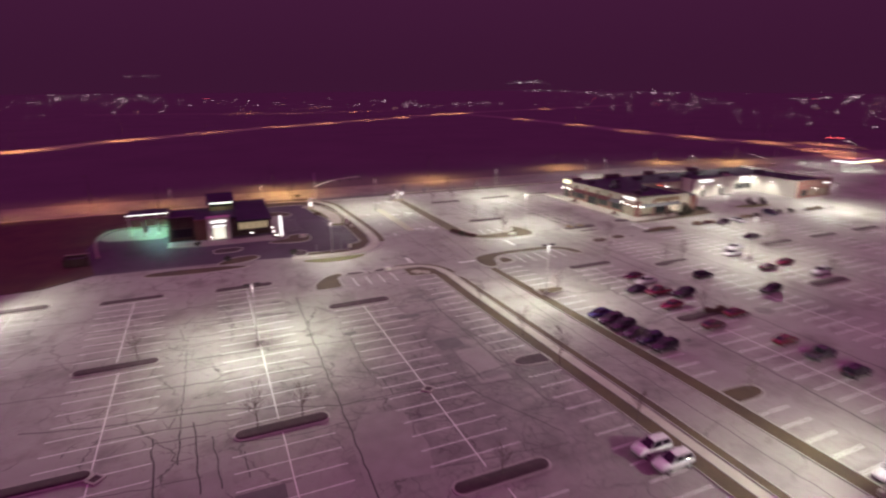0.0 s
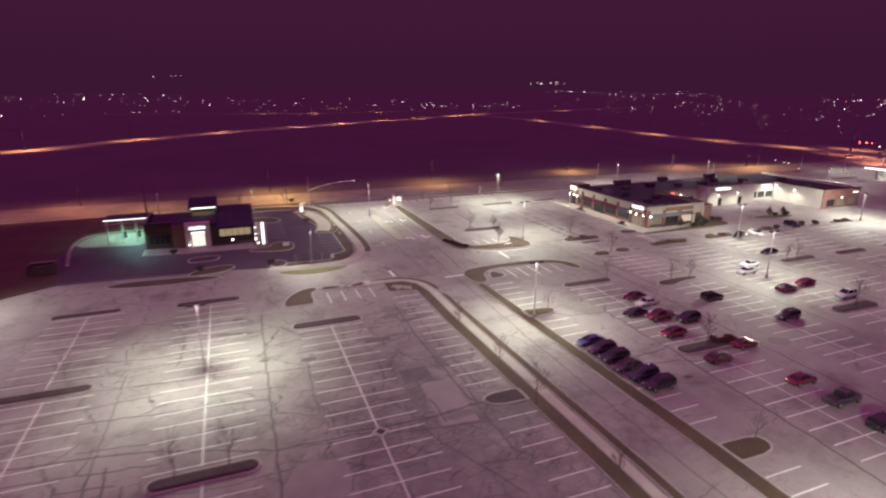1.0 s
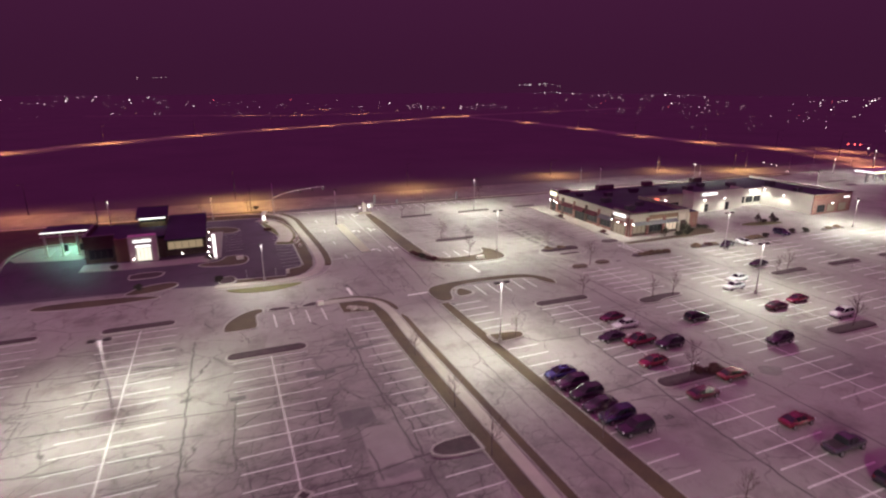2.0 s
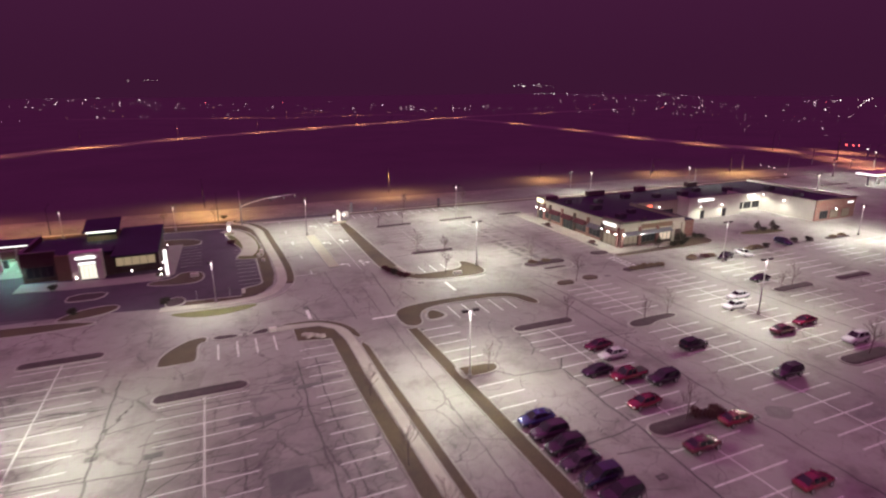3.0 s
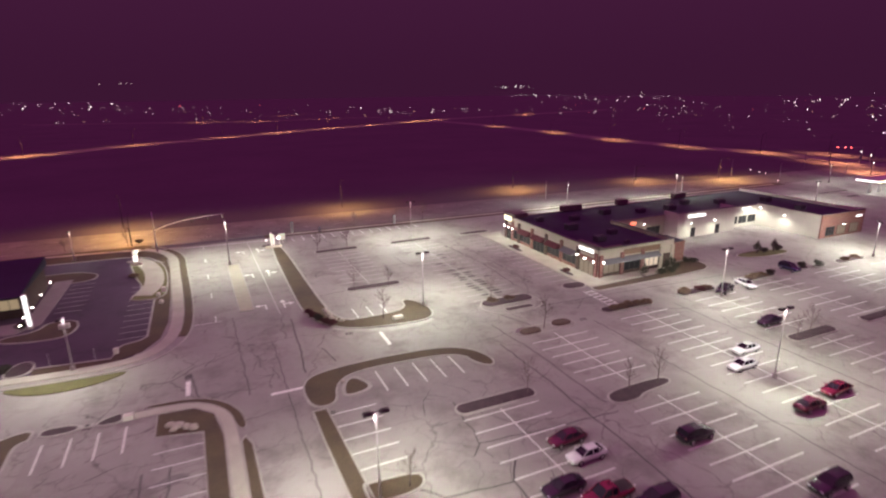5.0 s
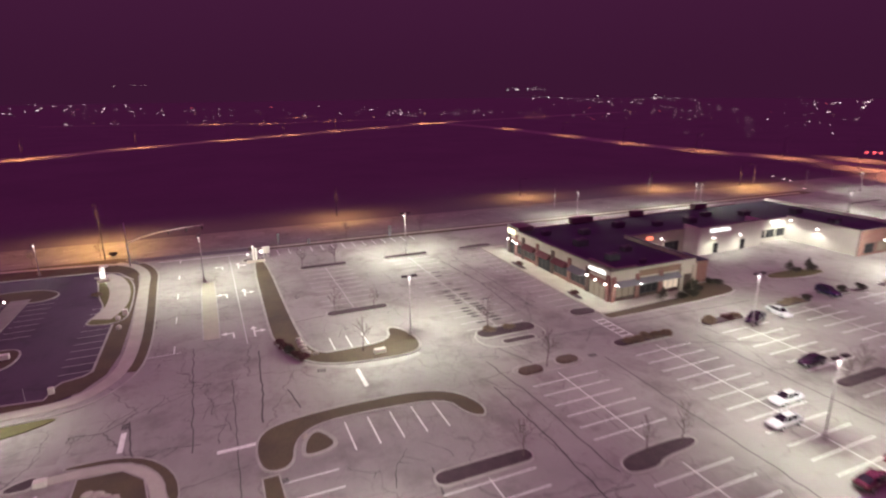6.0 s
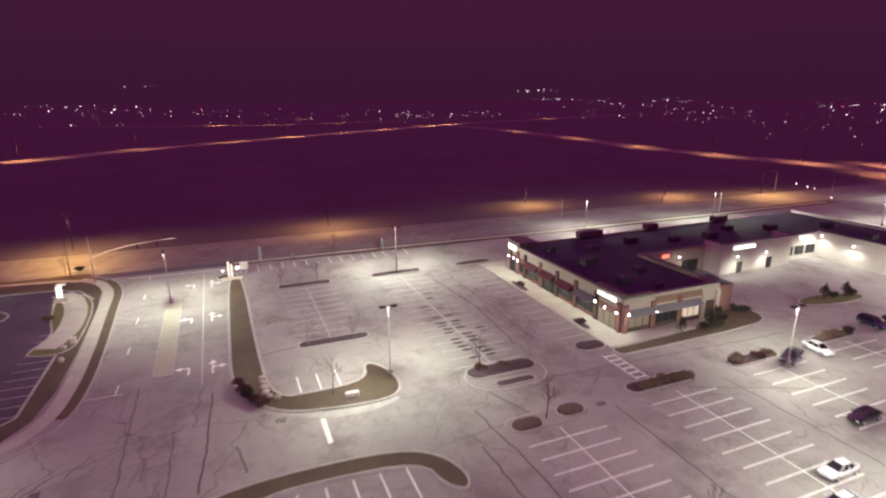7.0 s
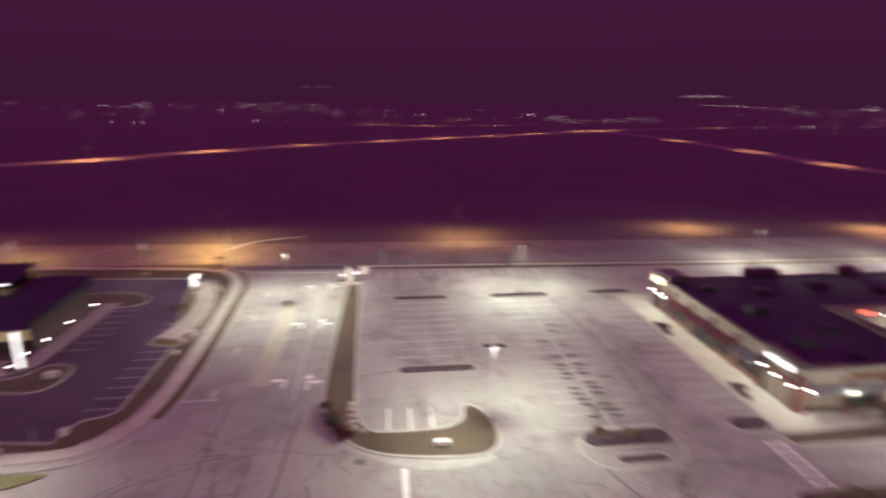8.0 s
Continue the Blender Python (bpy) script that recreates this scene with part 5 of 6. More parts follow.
part("light_panel", boxes((-0.28, 0.28, -0.27, -0.21, 0.6, 6.2)), SIGNW, tot, "glowing white face")
lamp("totem_light", "SPOT", (19.7, 151.1, 6.1), 250, LED, 0.03, 150, 0.8)
thing("bank_walk", prism([(-9, 152.0), (0.5, 150.4), (17.6, 149.6), (20.8, 152.8), (21.7, 179.0), (18.2, 179.0), (18.0, 155.2), (9, 154.6), (-9, 157.8)], -0.2, 0.12), APRON, "pale walk round the bank", "sidewalk", kind="structure")
for x, y in ((1.7, 155.2), (12.1, 156.5), (18.3, 151.0), (17.9, 155.2), (18.1, 160.4), (18.1, 167.6), (18.1, 176.0)):
    b = empty("bollard_light", (x, y, 0.0 if y > 156 and x < 15 else 0.12), "short glowing bollard light beside the bank", "bollard light", "bollard lights")
    part("post", cyl(bmesh.new(), (0, 0, 0), 0.09, 0.09, 0.8, 10), DARKMETAL, b)
    part("lens", cyl(bmesh.new(), (0, 0, 0.8), 0.11, 0.09, 0.2, 10), GLOBE, b, "bright lens")
# drive-through canopy
can = empty("drive_canopy", (-14, 172, 0), "drive-through canopy with green-lit underside and white fascia light", "canopy")
can.matrix_world = Matrix.Identity(4)
part("roof", boxes((-19.2, -8.7, 168.8, 176.0, 5.8, 6.2), bevel=0.04), ROOF, can, "flat dark canopy roof")
part("soffit", boxes((-19.0, -8.9, 169.0, 175.8, 5.73, 5.798)), GREENWALL, can, "pale green underside")
part("fascia", boxes((-19.3, -8.65, 168.6, 168.78, 5.95, 6.15)), SIGNW, can, "white fascia light line")
part("rail", boxes((-19.3, -8.65, 168.65, 168.77, 5.0, 5.2)), WALLWHITE, can)
for x in (-18.8, -15.4, -12.0, -9.2):
    part("column", boxes((x - 0.22, x + 0.22, 169.4, 169.9, 0, 5.72), bevel=0.03), WALLWHITE, can, "white canopy column")
    part("island_base", boxes((x - 0.6, x + 0.6, 168.4, 177.0, 0, 0.15)), CONCRETE, can)
for x in (-15.4, -12.0):
    part("teller_unit", boxes((x - 0.4, x + 0.4, 172.6, 173.5, 0.15, 1.9), bevel=0.05), UNIT, can)
lamp("canopy_glow", "SPOT", (-13.8, 173.0, 5.6), 6200, (0.40, 1.0, 0.68), 0.05, 165, 0.5)
# unseen lamp outside the canopy, added to tint the blacktop teal like a reflection
lamp("canopy_glow", "SPOT", (-9.4, 158.2, 4.3), 1500, (0.45, 0.92, 0.95), 0.03, 150, 0.7, (0, -0.5, -1))
thing("bank_wall_low", ribbon(smoothed([(-9.2, 179.4), (-20, 180.6), (-25.8, 178.4), (-27.6, 168), (-24.2, 150)], 2, False), -0.35, 0.35, 0, 0.35), STONE, "low curved stone edging beside the drive-through", "wall", kind="structure")
thing("drive_pad", prism(smoothed([(-27.0, 167), (-17.5, 164.6), (-8.7, 163.4), (-8.7, 178.6), (-22, 179.6), (-25.4, 176)], 1), -0.2, 0.012), APRON, "grey concrete drive-through lanes", "pavement", kind="structure")
enc = empty("dumpster_enclosure", (-27.8, 145.6, 0), "brown masonry dumpster enclosure with dark gates", "enclosure")
part("wall", boxes((-2.4, -2.2, -1.6, 1.6, 0, 2.2), (2.2, 2.4, -1.6, 1.6, 0, 2.2), (-2.2, 2.2, 1.4, 1.6, 0, 2.2)), BRICKDARK, enc)
part("cap", boxes((-2.45, 2.45, 1.35, 1.65, 2.2, 2.34), bevel=0.03), WALLCREAM, enc, "pale wall cap")
part("gate", boxes((-2.15, -0.05, -1.6, -1.5, 0.15, 2.0)), BRICKDARK, enc, "dark gate leaf")
part("gate", boxes((0.05, 2.15, -1.6, -1.5, 0.15, 2.0)), BRICKDARK, enc, "dark gate leaf")
part("dumpster", boxes((-1.8, 1.8, -1.0, 1.1, 0.02, 1.6), bevel=0.06), UNIT, enc, "dark steel dumpster")

# ---- monument signs at the entry ----
mon = empty("monument_sign", (65.2, 186.4, 0), "pale monument sign with two bright globes at the entry corner", "sign")
part("plinth", boxes((-1.9, 2.2, -0.5, 0.5, 0, 0.7), bevel=0.05), STONE, mon)
part("pylon", boxes((-0.55, -0.1, -0.3, 0.3, 0.7, 4.2), bevel=0.05), WALLWHITE, mon)
part("pylon", boxes((0.1, 0.5, -0.3, 0.3, 0.7, 3.6), bevel=0.05), WALLWHITE, mon)
part("cross_bar", boxes((-1.6, -0.56, -0.06, 0.06, 2.1, 2.25)), STEEL, mon)
part("cross_bar", boxes((0.51, 1.5, -0.06, 0.06, 2.5, 2.65)), STEEL, mon)
for x, z, r in ((-1.6, 2.2, 0.28), (1.5, 2.6, 0.42)):
    bm = bmesh.new()
    bmesh.ops.create_uvsphere(bm, u_segments=12, v_segments=8, radius=r, matrix=Matrix.Translation((x, -0.1, z)))
    part("globe", bm, SIGNW, mon, "glowing white globe", smooth=True)
cab = empty("sign_cabinet", (68.2, 190.6, 0), "white box sign on two short posts", "sign")
part("face_box", boxes((-0.9, 0.9, -0.25, 0.25, 0.9, 2.6), bevel=0.05), WALLWHITE, cab)
part("face", boxes((-0.75, 0.75, -0.31, -0.26, 1.1, 2.4)), WALLWHITE, cab, "plain white face")
for x in (-0.7, 0.7):
    part("post", boxes((x - 0.08, x + 0.08, -0.08, 0.08, 0, 0.9)), STEEL, cab)
lamp("sign_light", "SPOT", (66.7, 185.75, 2.5), 350, LED, 0.03, 160, 0.6, (0, 0.6, -1))
island("sign_bed", stadium(65.0, 188.6, 5.6, 4.0), MULCH, "mulched bed under the monument sign", "sign beds")
mon2 = empty("monument_sign", (33.5, 185.0, 0), "white lit monument sign on the green", "sign")
part("plinth", boxes((-1.2, 1.2, -0.5, 0.5, 0, 0.7), bevel=0.05), STONE, mon2)
part("panel", boxes((-0.55, 0.55, -0.25, 0.25, 0.7, 3.4), bevel=0.08), WALLWHITE, mon2)
part("face", boxes((-0.4, 0.4, -0.3, -0.26, 1.2, 2.4)), SIGNW, mon2, "glowing face")
part("cap", boxes((-0.3, 1.3, -0.22, 0.22, 3.41, 3.9), bevel=0.08), WALLWHITE, mon2)
lamp("sign_light", "SPOT", (34.1, 184.6, 3.5), 500, LED, 0.03, 160, 0.6, (0, 0.3, -1))
thing("green_path", ribbon(smoothed([(36.2, 161.0), (37.4, 164.2), (38.2, 169), (37.6, 178), (35.4, 186), (32.6, 190)], 2, False), -1.9, 1.9, 0, 0.14), WALK, "pale path across the green", "path", kind="structure")
thing("bench_box", boxes((78.0, 79.8, 127.2, 127.9, 0.08, 0.7), bevel=0.05), WALLWHITE, "white utility box on the grass strip", "utility box")
thing("utility_box", boxes((37.2, 38.4, 111.9, 112.7, 0.1, 0.8), bevel=0.05), WALLWHITE, "white utility box beside the sidewalk", "utility box")
thing("utility_box", boxes((24.2, 25.8, 148.6, 149.4, 0.1, 0.9), bevel=0.05), WALLWHITE, "pale utility box in the bank bed", "utility box")
thing("utility_box", boxes((39.8, 40.6, 161.4, 162.2, 0.05, 1.1), bevel=0.05), WALLWHITE, "pale utility box at the green", "utility box")

for x, y in ((25.7, 133.4), (31.7, 132.6)):
    thing("sign_post", cyl(bmesh.new(), (x, y, 0), 0.05, 0.04, 2.1, 8), STEEL, "thin steel sign post at the kerb", "post", "kerb posts")
thing("utility_box", boxes((34.0, 34.7, 133.6, 134.2, 0, 1.0), bevel=0.05), WALLWHITE, "small white utility box in the planted corner", "utility box")
for x, y in ((39.3, 159.4), (40.0, 154.6)):
    bm = bmesh.new()
    bmesh.ops.create_uvsphere(bm, u_segments=14, v_segments=9, radius=0.42, matrix=Matrix.Translation((x, y, 0.48)))
    thing("stone_ball", bm, WALLWHITE, "pale round stone ball beside the walk", "stone ball", "stone balls", smooth=True)
for x, y, h in ((79.9, 198.0, 1.6), (102.6, 197.2, 3.0), (72.4, 200.4, 3.4)):
    thing("utility_box", boxes((x - 0.35, x + 0.35, y - 0.3, y + 0.3, 0, h), bevel=0.05), COPING, "grey utility pillar on the road verge", "utility box", "road pillars")

# ---- filling station far off ----
gas = empty("filling_station", (290, 158, 0), "brightly lit filling station canopy on slim columns", "filling station")
gas.matrix_world = pose(-6, 7, 0)
part("canopy", boxes((284, 306, 152, 160, 4.4, 5.2), bevel=0.05), WALLWHITE, gas)
part("canopy_lights", boxes((285, 305, 153, 159, 4.34, 4.398)), SIGNW, gas, "glowing underside")
part("fascia", boxes((284, 306, 151.9, 151.98, 4.5, 5.1)), SIGNY, gas, "lit fascia band")
for x in (286, 292, 298, 304):
    part("column", boxes((x - 0.25, x + 0.25, 155.7, 156.3, 0, 4.34)), STEEL, gas)
    part("pump", boxes((x + 0.6, x + 1.4, 155.6, 156.4, 0, 1.7), bevel=0.05), WALLWHITE, gas)
part("fascia", boxes((283.8, 283.98, 152, 160, 4.5, 5.1)), SIGNW, gas, "lit fascia band")
lamp("station_light", "SPOT", (283, 163, 4.2), 1300, LED, 0.05, 165, 0.5)
lamp("station_light", "SPOT", (295, 163, 4.2), 1300, LED, 0.05, 165, 0.5)

# ---- cars ----
def loft(sections, bm=None):
    """Skin over cross-sections of equal count, capped at both ends."""
    bm = bm or bmesh.new()
    rows = [[bm.verts.new(p) for p in s] for s in sections]
    n = len(rows[0])
    for a, b in zip(rows, rows[1:]):
        for i in range(n):
            bm.faces.new((a[i], a[(i + 1) % n], b[(i + 1) % n], b[i]))
    bm.faces.new(rows[0][::-1])
    bm.faces.new(rows[-1])
    return bm


def body_section(x, w, z0, z1):
    """Rounded tub across the car at x: sill, bulging side, shoulder, deck."""
    return [(x, -w * 0.90, z0), (x, -w, z0 + (z1 - z0) * 0.35), (x, -w * 0.985, z0 + (z1 - z0) * 0.72), (x, -w * 0.86, z1 - 0.02), (x, -w * 0.45, z1 + 0.02),
            (x, w * 0.45, z1 + 0.02), (x, w * 0.86, z1 - 0.02), (x, w * 0.985, z0 + (z1 - z0) * 0.72), (x, w, z0 + (z1 - z0) * 0.35), (x, w * 0.90, z0)]


STYLES = {
    # body stations (x, half width, bottom, deck), cabin stations (x, half width low, half width top, base, roof), wheelbase ends, tyre radius
    "sedan": ([(-2.38, 0.62, 0.42, 0.80), (-2.25, 0.82, 0.30, 0.96), (-1.5, 0.90, 0.22, 1.02), (-0.2, 0.91, 0.20, 0.98), (0.9, 0.90, 0.20, 0.96), (1.7, 0.88, 0.22, 0.86), (2.2, 0.80, 0.28, 0.72), (2.40, 0.58, 0.38, 0.60)],
              [(-1.95, 0.74, 0.70, 0.96, 0.99), (-1.15, 0.80, 0.58, 0.96, 1.38), (-0.3, 0.82, 0.60, 0.95, 1.46), (0.35, 0.82, 0.58, 0.94, 1.42), (1.15, 0.76, 0.70, 0.92, 0.97)], (-1.42, 1.40), 0.33),
    "suv": ([(-2.35, 0.70, 0.45, 1.00), (-2.28, 0.88, 0.36, 1.12), (-1.5, 0.95, 0.28, 1.14), (-0.2, 0.96, 0.26, 1.12), (0.9, 0.95, 0.26, 1.10), (1.7, 0.93, 0.28, 1.04), (2.2, 0.86, 0.34, 0.90), (2.38, 0.66, 0.44, 0.74)],
            [(-2.24, 0.82, 0.76, 1.10, 1.13), (-2.0, 0.84, 0.66, 1.10, 1.66), (-0.8, 0.86, 0.68, 1.10, 1.76), (0.2, 0.86, 0.66, 1.09, 1.72), (1.05, 0.80, 0.74, 1.06, 1.12)], (-1.42, 1.42), 0.37),
    "pickup": ([(-2.85, 0.80, 0.50, 1.02), (-2.75, 0.92, 0.42, 1.06), (-1.8, 0.96, 0.34, 1.06), (-0.6, 0.97, 0.32, 1.06), (0.9, 0.96, 0.32, 1.10), (1.9, 0.95, 0.34, 1.08), (2.6, 0.88, 0.40, 0.98), (2.80, 0.70, 0.48, 0.80)],
               [(-0.75, 0.84, 0.78, 1.05, 1.08), (-0.62, 0.86, 0.70, 1.05, 1.74), (0.1, 0.87, 0.70, 1.06, 1.82), (0.7, 0.86, 0.68, 1.07, 1.78), (1.45, 0.82, 0.76, 1.08, 1.12)], (-1.75, 1.80), 0.40),
}
PAINTS = {}


def car_paint(color):
    if color not in PAINTS:
        rgb = {"white": (0.64, 0.64, 0.66), "silver": (0.42, 0.42, 0.43), "black": (0.024, 0.018, 0.030), "grey": (0.060, 0.050, 0.070), "navy": (0.024, 0.026, 0.075), "blue": (0.045, 0.06, 0.20), "red": (0.19, 0.016, 0.040), "maroon": (0.12, 0.018, 0.042), "plum": (0.055, 0.028, 0.058), "gold": (0.36, 0.33, 0.27)}[color]
        PAINTS[color] = plain("car_paint_" + color, rgb, 0.24, 0.0 if color == "white" else 0.25, 1.0)
    return PAINTS[color]


CARS = {}


def car(style, color):
    """One car built along +x, with body, cabin, glass, wheels and lights as parts."""
    st, cab, axles, tr = STYLES[style]
    kind = {"sedan": "sedan", "suv": "sport utility car", "pickup": "pickup truck"}[style]
    root = empty("car" if style != "pickup" else "pickup_truck", (0, 0, 0), f"parked glossy {color} {kind} on the asphalt lot", "car", "parked cars")
    paint = car_paint(color)
    body = part("body", loft([body_section(*s) for s in st]), paint, root, smooth=True)
    if style == "pickup":
        part("cargo_bed", boxes((-2.62, -0.85, -0.72, 0.72, 1.075, 1.09)), DARKMETAL, root, "dark open cargo bed")
    sec = lambda x, w0, w1, z0, z1: [(x, -w0, z0), (x, -w1, z1 - 0.03), (x, -w1 * 0.8, z1), (x, w1 * 0.8, z1), (x, w1, z1 - 0.03), (x, w0, z0)]
    part("cabin_glass", loft([sec(*s) for s in cab]), CARGLASS, root, "dark tinted windows")
    # roof skin and pillars over the glass
    top = [s for s in cab[1:-1]]
    rf = loft([[(x, -w1 * 1.02, z1 - 0.06), (x, -w1 * 0.82, z1 + 0.02), (x, w1 * 0.82, z1 + 0.02), (x, w1 * 1.02, z1 - 0.06)] for x, w0, w1, z0, z1 in top])
    part("roof", rf, paint, root)
    for s in (-1, 1):
        for i in (0, 1, 2, 3):
            a, b = (cab[0], cab[1]) if i == 0 else (cab[4], cab[3]) if i == 3 else (cab[i], cab[i])
            part("pillar", tube(bmesh.new(), (a[0], s * (a[1] + 0.01), a[3]), (b[0], s * (b[2] + 0.01), b[4] - 0.02), 0.045, 0.04, 5), paint, root)
    for ax in axles:
        for s in (-1, 1):
            y = s * (st[3][1] - 0.10)
            q = Matrix.Translation((ax, y, tr)) @ Euler((radians(90), 0, 0)).to_matrix().to_4x4()
            bm = bmesh.new()
            bmesh.ops.create_cone(bm, cap_ends=True, segments=16, radius1=tr, radius2=tr, depth=0.24, matrix=q)
            wh = part("wheel", bm, TYRE, root, "black tyre")
            bm = bmesh.new()
            bmesh.ops.create_cone(bm, cap_ends=True, segments=12, radius1=tr * 0.62, radius2=tr * 0.62, depth=0.27, matrix=q)
            part("rim", bm, RIM, wh, "alloy rim")
    xf, xr = st[-2][0], st[1][0]
    zf, zr = st[-2][3] - 0.10, st[1][3] - 0.14
    for s in (-1, 1):
        part("headlight", boxes((xf - 0.05, xf + 0.12, s * 0.62 - 0.16, s * 0.62 + 0.16, zf - 0.10, zf + 0.05), bevel=0.03), HEADL, root, "clear headlight")
        part("tail_light", boxes((xr - 0.10, xr + 0.05, s * 0.66 - 0.13, s * 0.66 + 0.13, zr - 0.12, zr + 0.08), bevel=0.02), TAILL, root, "red tail light")
        part("mirror", boxes((cab[-2][0] + 0.35, cab[-2][0] + 0.52, *sorted((s * 0.90, s * 1.06)), 0.98, 1.10), bevel=0.02), paint, root)
    part("bumper", boxes((xr - 0.16, xr - 0.02, -0.66, 0.66, 0.36, 0.56), bevel=0.04), DARKMETAL, root)
    return root


def park(style, color, x, y, rz):
    key = (style, color)
    m = pose(x, y, 0.0, 0, 0, rz)
    if key not in CARS:
        CARS[key] = car(style, color)
        CARS[key].matrix_world = m
        return CARS[key]
    return copy_thing(CARS[key], m)


for spec in (
    ("sedan", "blue", 64.8, 72.2, 180), ("suv", "plum", 64.7, 69.2, 180), ("suv", "black", 64.9, 66.3, 180), ("sedan", "grey", 64.9, 63.4, 180), ("suv", "navy", 65.3, 60.5, 180), ("suv", "black", 65.6, 57.6, 180),
    ("sedan", "white", 84.6, 82.2, 180), ("sedan", "maroon", 84.4, 85.5, 180), ("sedan", "black", 79.2, 79.0, 180), ("pickup", "red", 82.4, 76.2, 180), ("suv", "black", 86.2, 73.6, 180), ("sedan", "red", 79.5, 69.9, 180),
    ("sedan", "red", 87.2, 62.6, 0), ("sedan", "maroon", 79.4, 60.4, 0), ("sedan", "red", 85.0, 51.4, 0), ("pickup", "grey", 85.4, 46.0, 0), ("suv", "black", 84.6, 40.4, 0),
    ("suv", "black", 98.3, 79.8, 0), ("suv", "black", 103.6, 68.0, 180), ("sedan", "white", 122.8, 92.4, 180), ("sedan", "white", 117.8, 89.0, 180), ("sedan", "maroon", 116.3, 78.2, 0), ("sedan", "red", 123.0, 79.2, 180), ("suv", "white", 123.6, 71.2, 180),
    ("sedan", "black", 135.7, 97.9, 180), ("sedan", "white", 148.6, 112.6, 262), ("pickup", "grey", 142.2, 112.2, 200), ("suv", "navy", 166.3, 115.4, 265),
    ("suv", "white", 45.4, 38.9, 180), ("suv", "white", 45.7, 36.0, 180), ("suv", "white", 65.6, 25.2, 180),
):
    park(*spec)

# ---- bare young trees and shrubs ----
def bare_tree(seed, height):
    r = random.Random(seed)
    root = empty("bare_tree", (0, 0, 0), "slender leafless young tree in winter", "tree", "bare young trees")
    trunk, twigs = bmesh.new(), bmesh.new()
    base = Vector((0, 0, -0.05))
    stem = [base]
    for i in range(5):
        stem.append(stem[-1] + Vector((r.uniform(-0.08, 0.08), r.uniform(-0.08, 0.08), height / 5)))
    for i in range(5):
        tube(trunk, stem[i], stem[i + 1], 0.085 * (1 - i * 0.18), 0.085 * (1 - (i + 1) * 0.18), 7)

    def grow(p, d, length, rad, depth):
        q = p + d * length
        tube(twigs, p, q, rad, rad * 0.6, 4)
        if depth == 0:
            return
        for k in range(r.choice((2, 3))):
            nd = (d + Vector((r.uniform(-0.6, 0.6), r.uniform(-0.6, 0.6), r.uniform(-0.05, 0.45)))).normalized()
            grow(p + d * length * r.uniform(0.55, 1.0), nd, length * r.uniform(0.55, 0.78), rad * 0.6, depth - 1)
    for i in range(15):
        h = r.uniform(0.30, 0.95)
        k = min(4, int(h * 5))
        p = stem[k].lerp(stem[k + 1], h * 5 - k)
        a = i * 2.4 + r.uniform(-0.3, 0.3)
        d = Vector((math.cos(a), math.sin(a), 0.75 + 0.6 * h)).normalized()
        grow(p, d, height * 0.26 * (1.15 - 0.6 * h), 0.026, 3)
    part("trunk", trunk, BARK, root, smooth=True)
    part("crown", twigs, BARK, root)
    return root


TREES = [bare_tree(3, 4.6), bare_tree(8, 5.4), bare_tree(14, 3.8)]
SPOTS = [(47.7, 70.5), (47.7, 60.0), (67.2, 43.8), (10.2, 61.4), (4.8, 61.0), (99.0, 91.4), (103.6, 91.0), (76.6, 129.0), (65.4, 86.2), (86.0, 96.2), (75.8, 145.0), (83.0, 144.9), (74.8, 176.5), (82.4, 176.4), (47.7, 86.0), (82.0, 65.2), (100.0, 113.0), (48.0, 44.0), (61.3, 58.0), (-10.0, 85.6), (28.0, 42.2), (137.6, 92.2), (97.6, 127.4), (15.5, 207.0), (30.0, 206.0), (120.6, 67.3), (134.0, 92.0), (90.5, 199.0), (112, 197.0)]
for i, (x, y) in enumerate(SPOTS):
    m = pose(x, y, 0.1 if y < 190 else 0.02, 0, 0, i * 77 % 360)
    if i < 3:
        TREES[i].matrix_world = m
    else:
        copy_thing(TREES[i % 3], m)


def shrub(seed, w, h, mat, label, cone=False):
    """A clump: short stems and many small leaf blades round an uneven outline."""
    r = random.Random(seed)
    root = empty("shrub", (0, 0, 0), label, "shrub", "shrubs")
    stems = bmesh.new()
    for i in range(6):
        a = i * 1.05
        tube(stems, (0, 0, -0.05), (math.cos(a) * w * 0.3, math.sin(a) * w * 0.3, h * 0.7), 0.03, 0.012, 4)
    part("stem_clump", stems, BARK, root)
    verts, faces = [], []
    lumps = [(r.uniform(-0.3, 0.3) * w, r.uniform(-0.3, 0.3) * w, r.uniform(0.35, 0.75) * h, r.uniform(0.28, 0.42)) for _ in range(7)]
    for i in range(620):
        lx, ly, lz, lr = r.choice(lumps)
        v = Vector((r.gauss(0, 1), r.gauss(0, 1), r.gauss(0, 1))).normalized() * lr * r.uniform(0.6, 1.05)
        p = Vector((lx + v.x * w, ly + v.y * w, max(0.05, lz + v.z * h * 0.9)))
        if cone:
            k = max(0.12, 1.1 - p.z / h)
            p.x, p.y = p.x * k * 1.3, p.y * k * 1.3
        u = Vector((r.gauss(0, 1), r.gauss(0, 1), r.gauss(0, 1))).normalized() * 0.13
        t = u.cross(Vector((r.gauss(0, 1), r.gauss(0, 1), r.gauss(0, 1)))).normalized() * 0.07
        n = len(verts)
        verts += [p - u, p + t, p + u, p - t]
        faces.append((n, n + 1, n + 2, n + 3))
    me = bpy.data.meshes.new("foliage")
    me.from_pydata([tuple(v) for v in verts], [], faces)
    me.materials.append(mat)
    ob = new("foliage", me)
    ob.parent = root
    return root


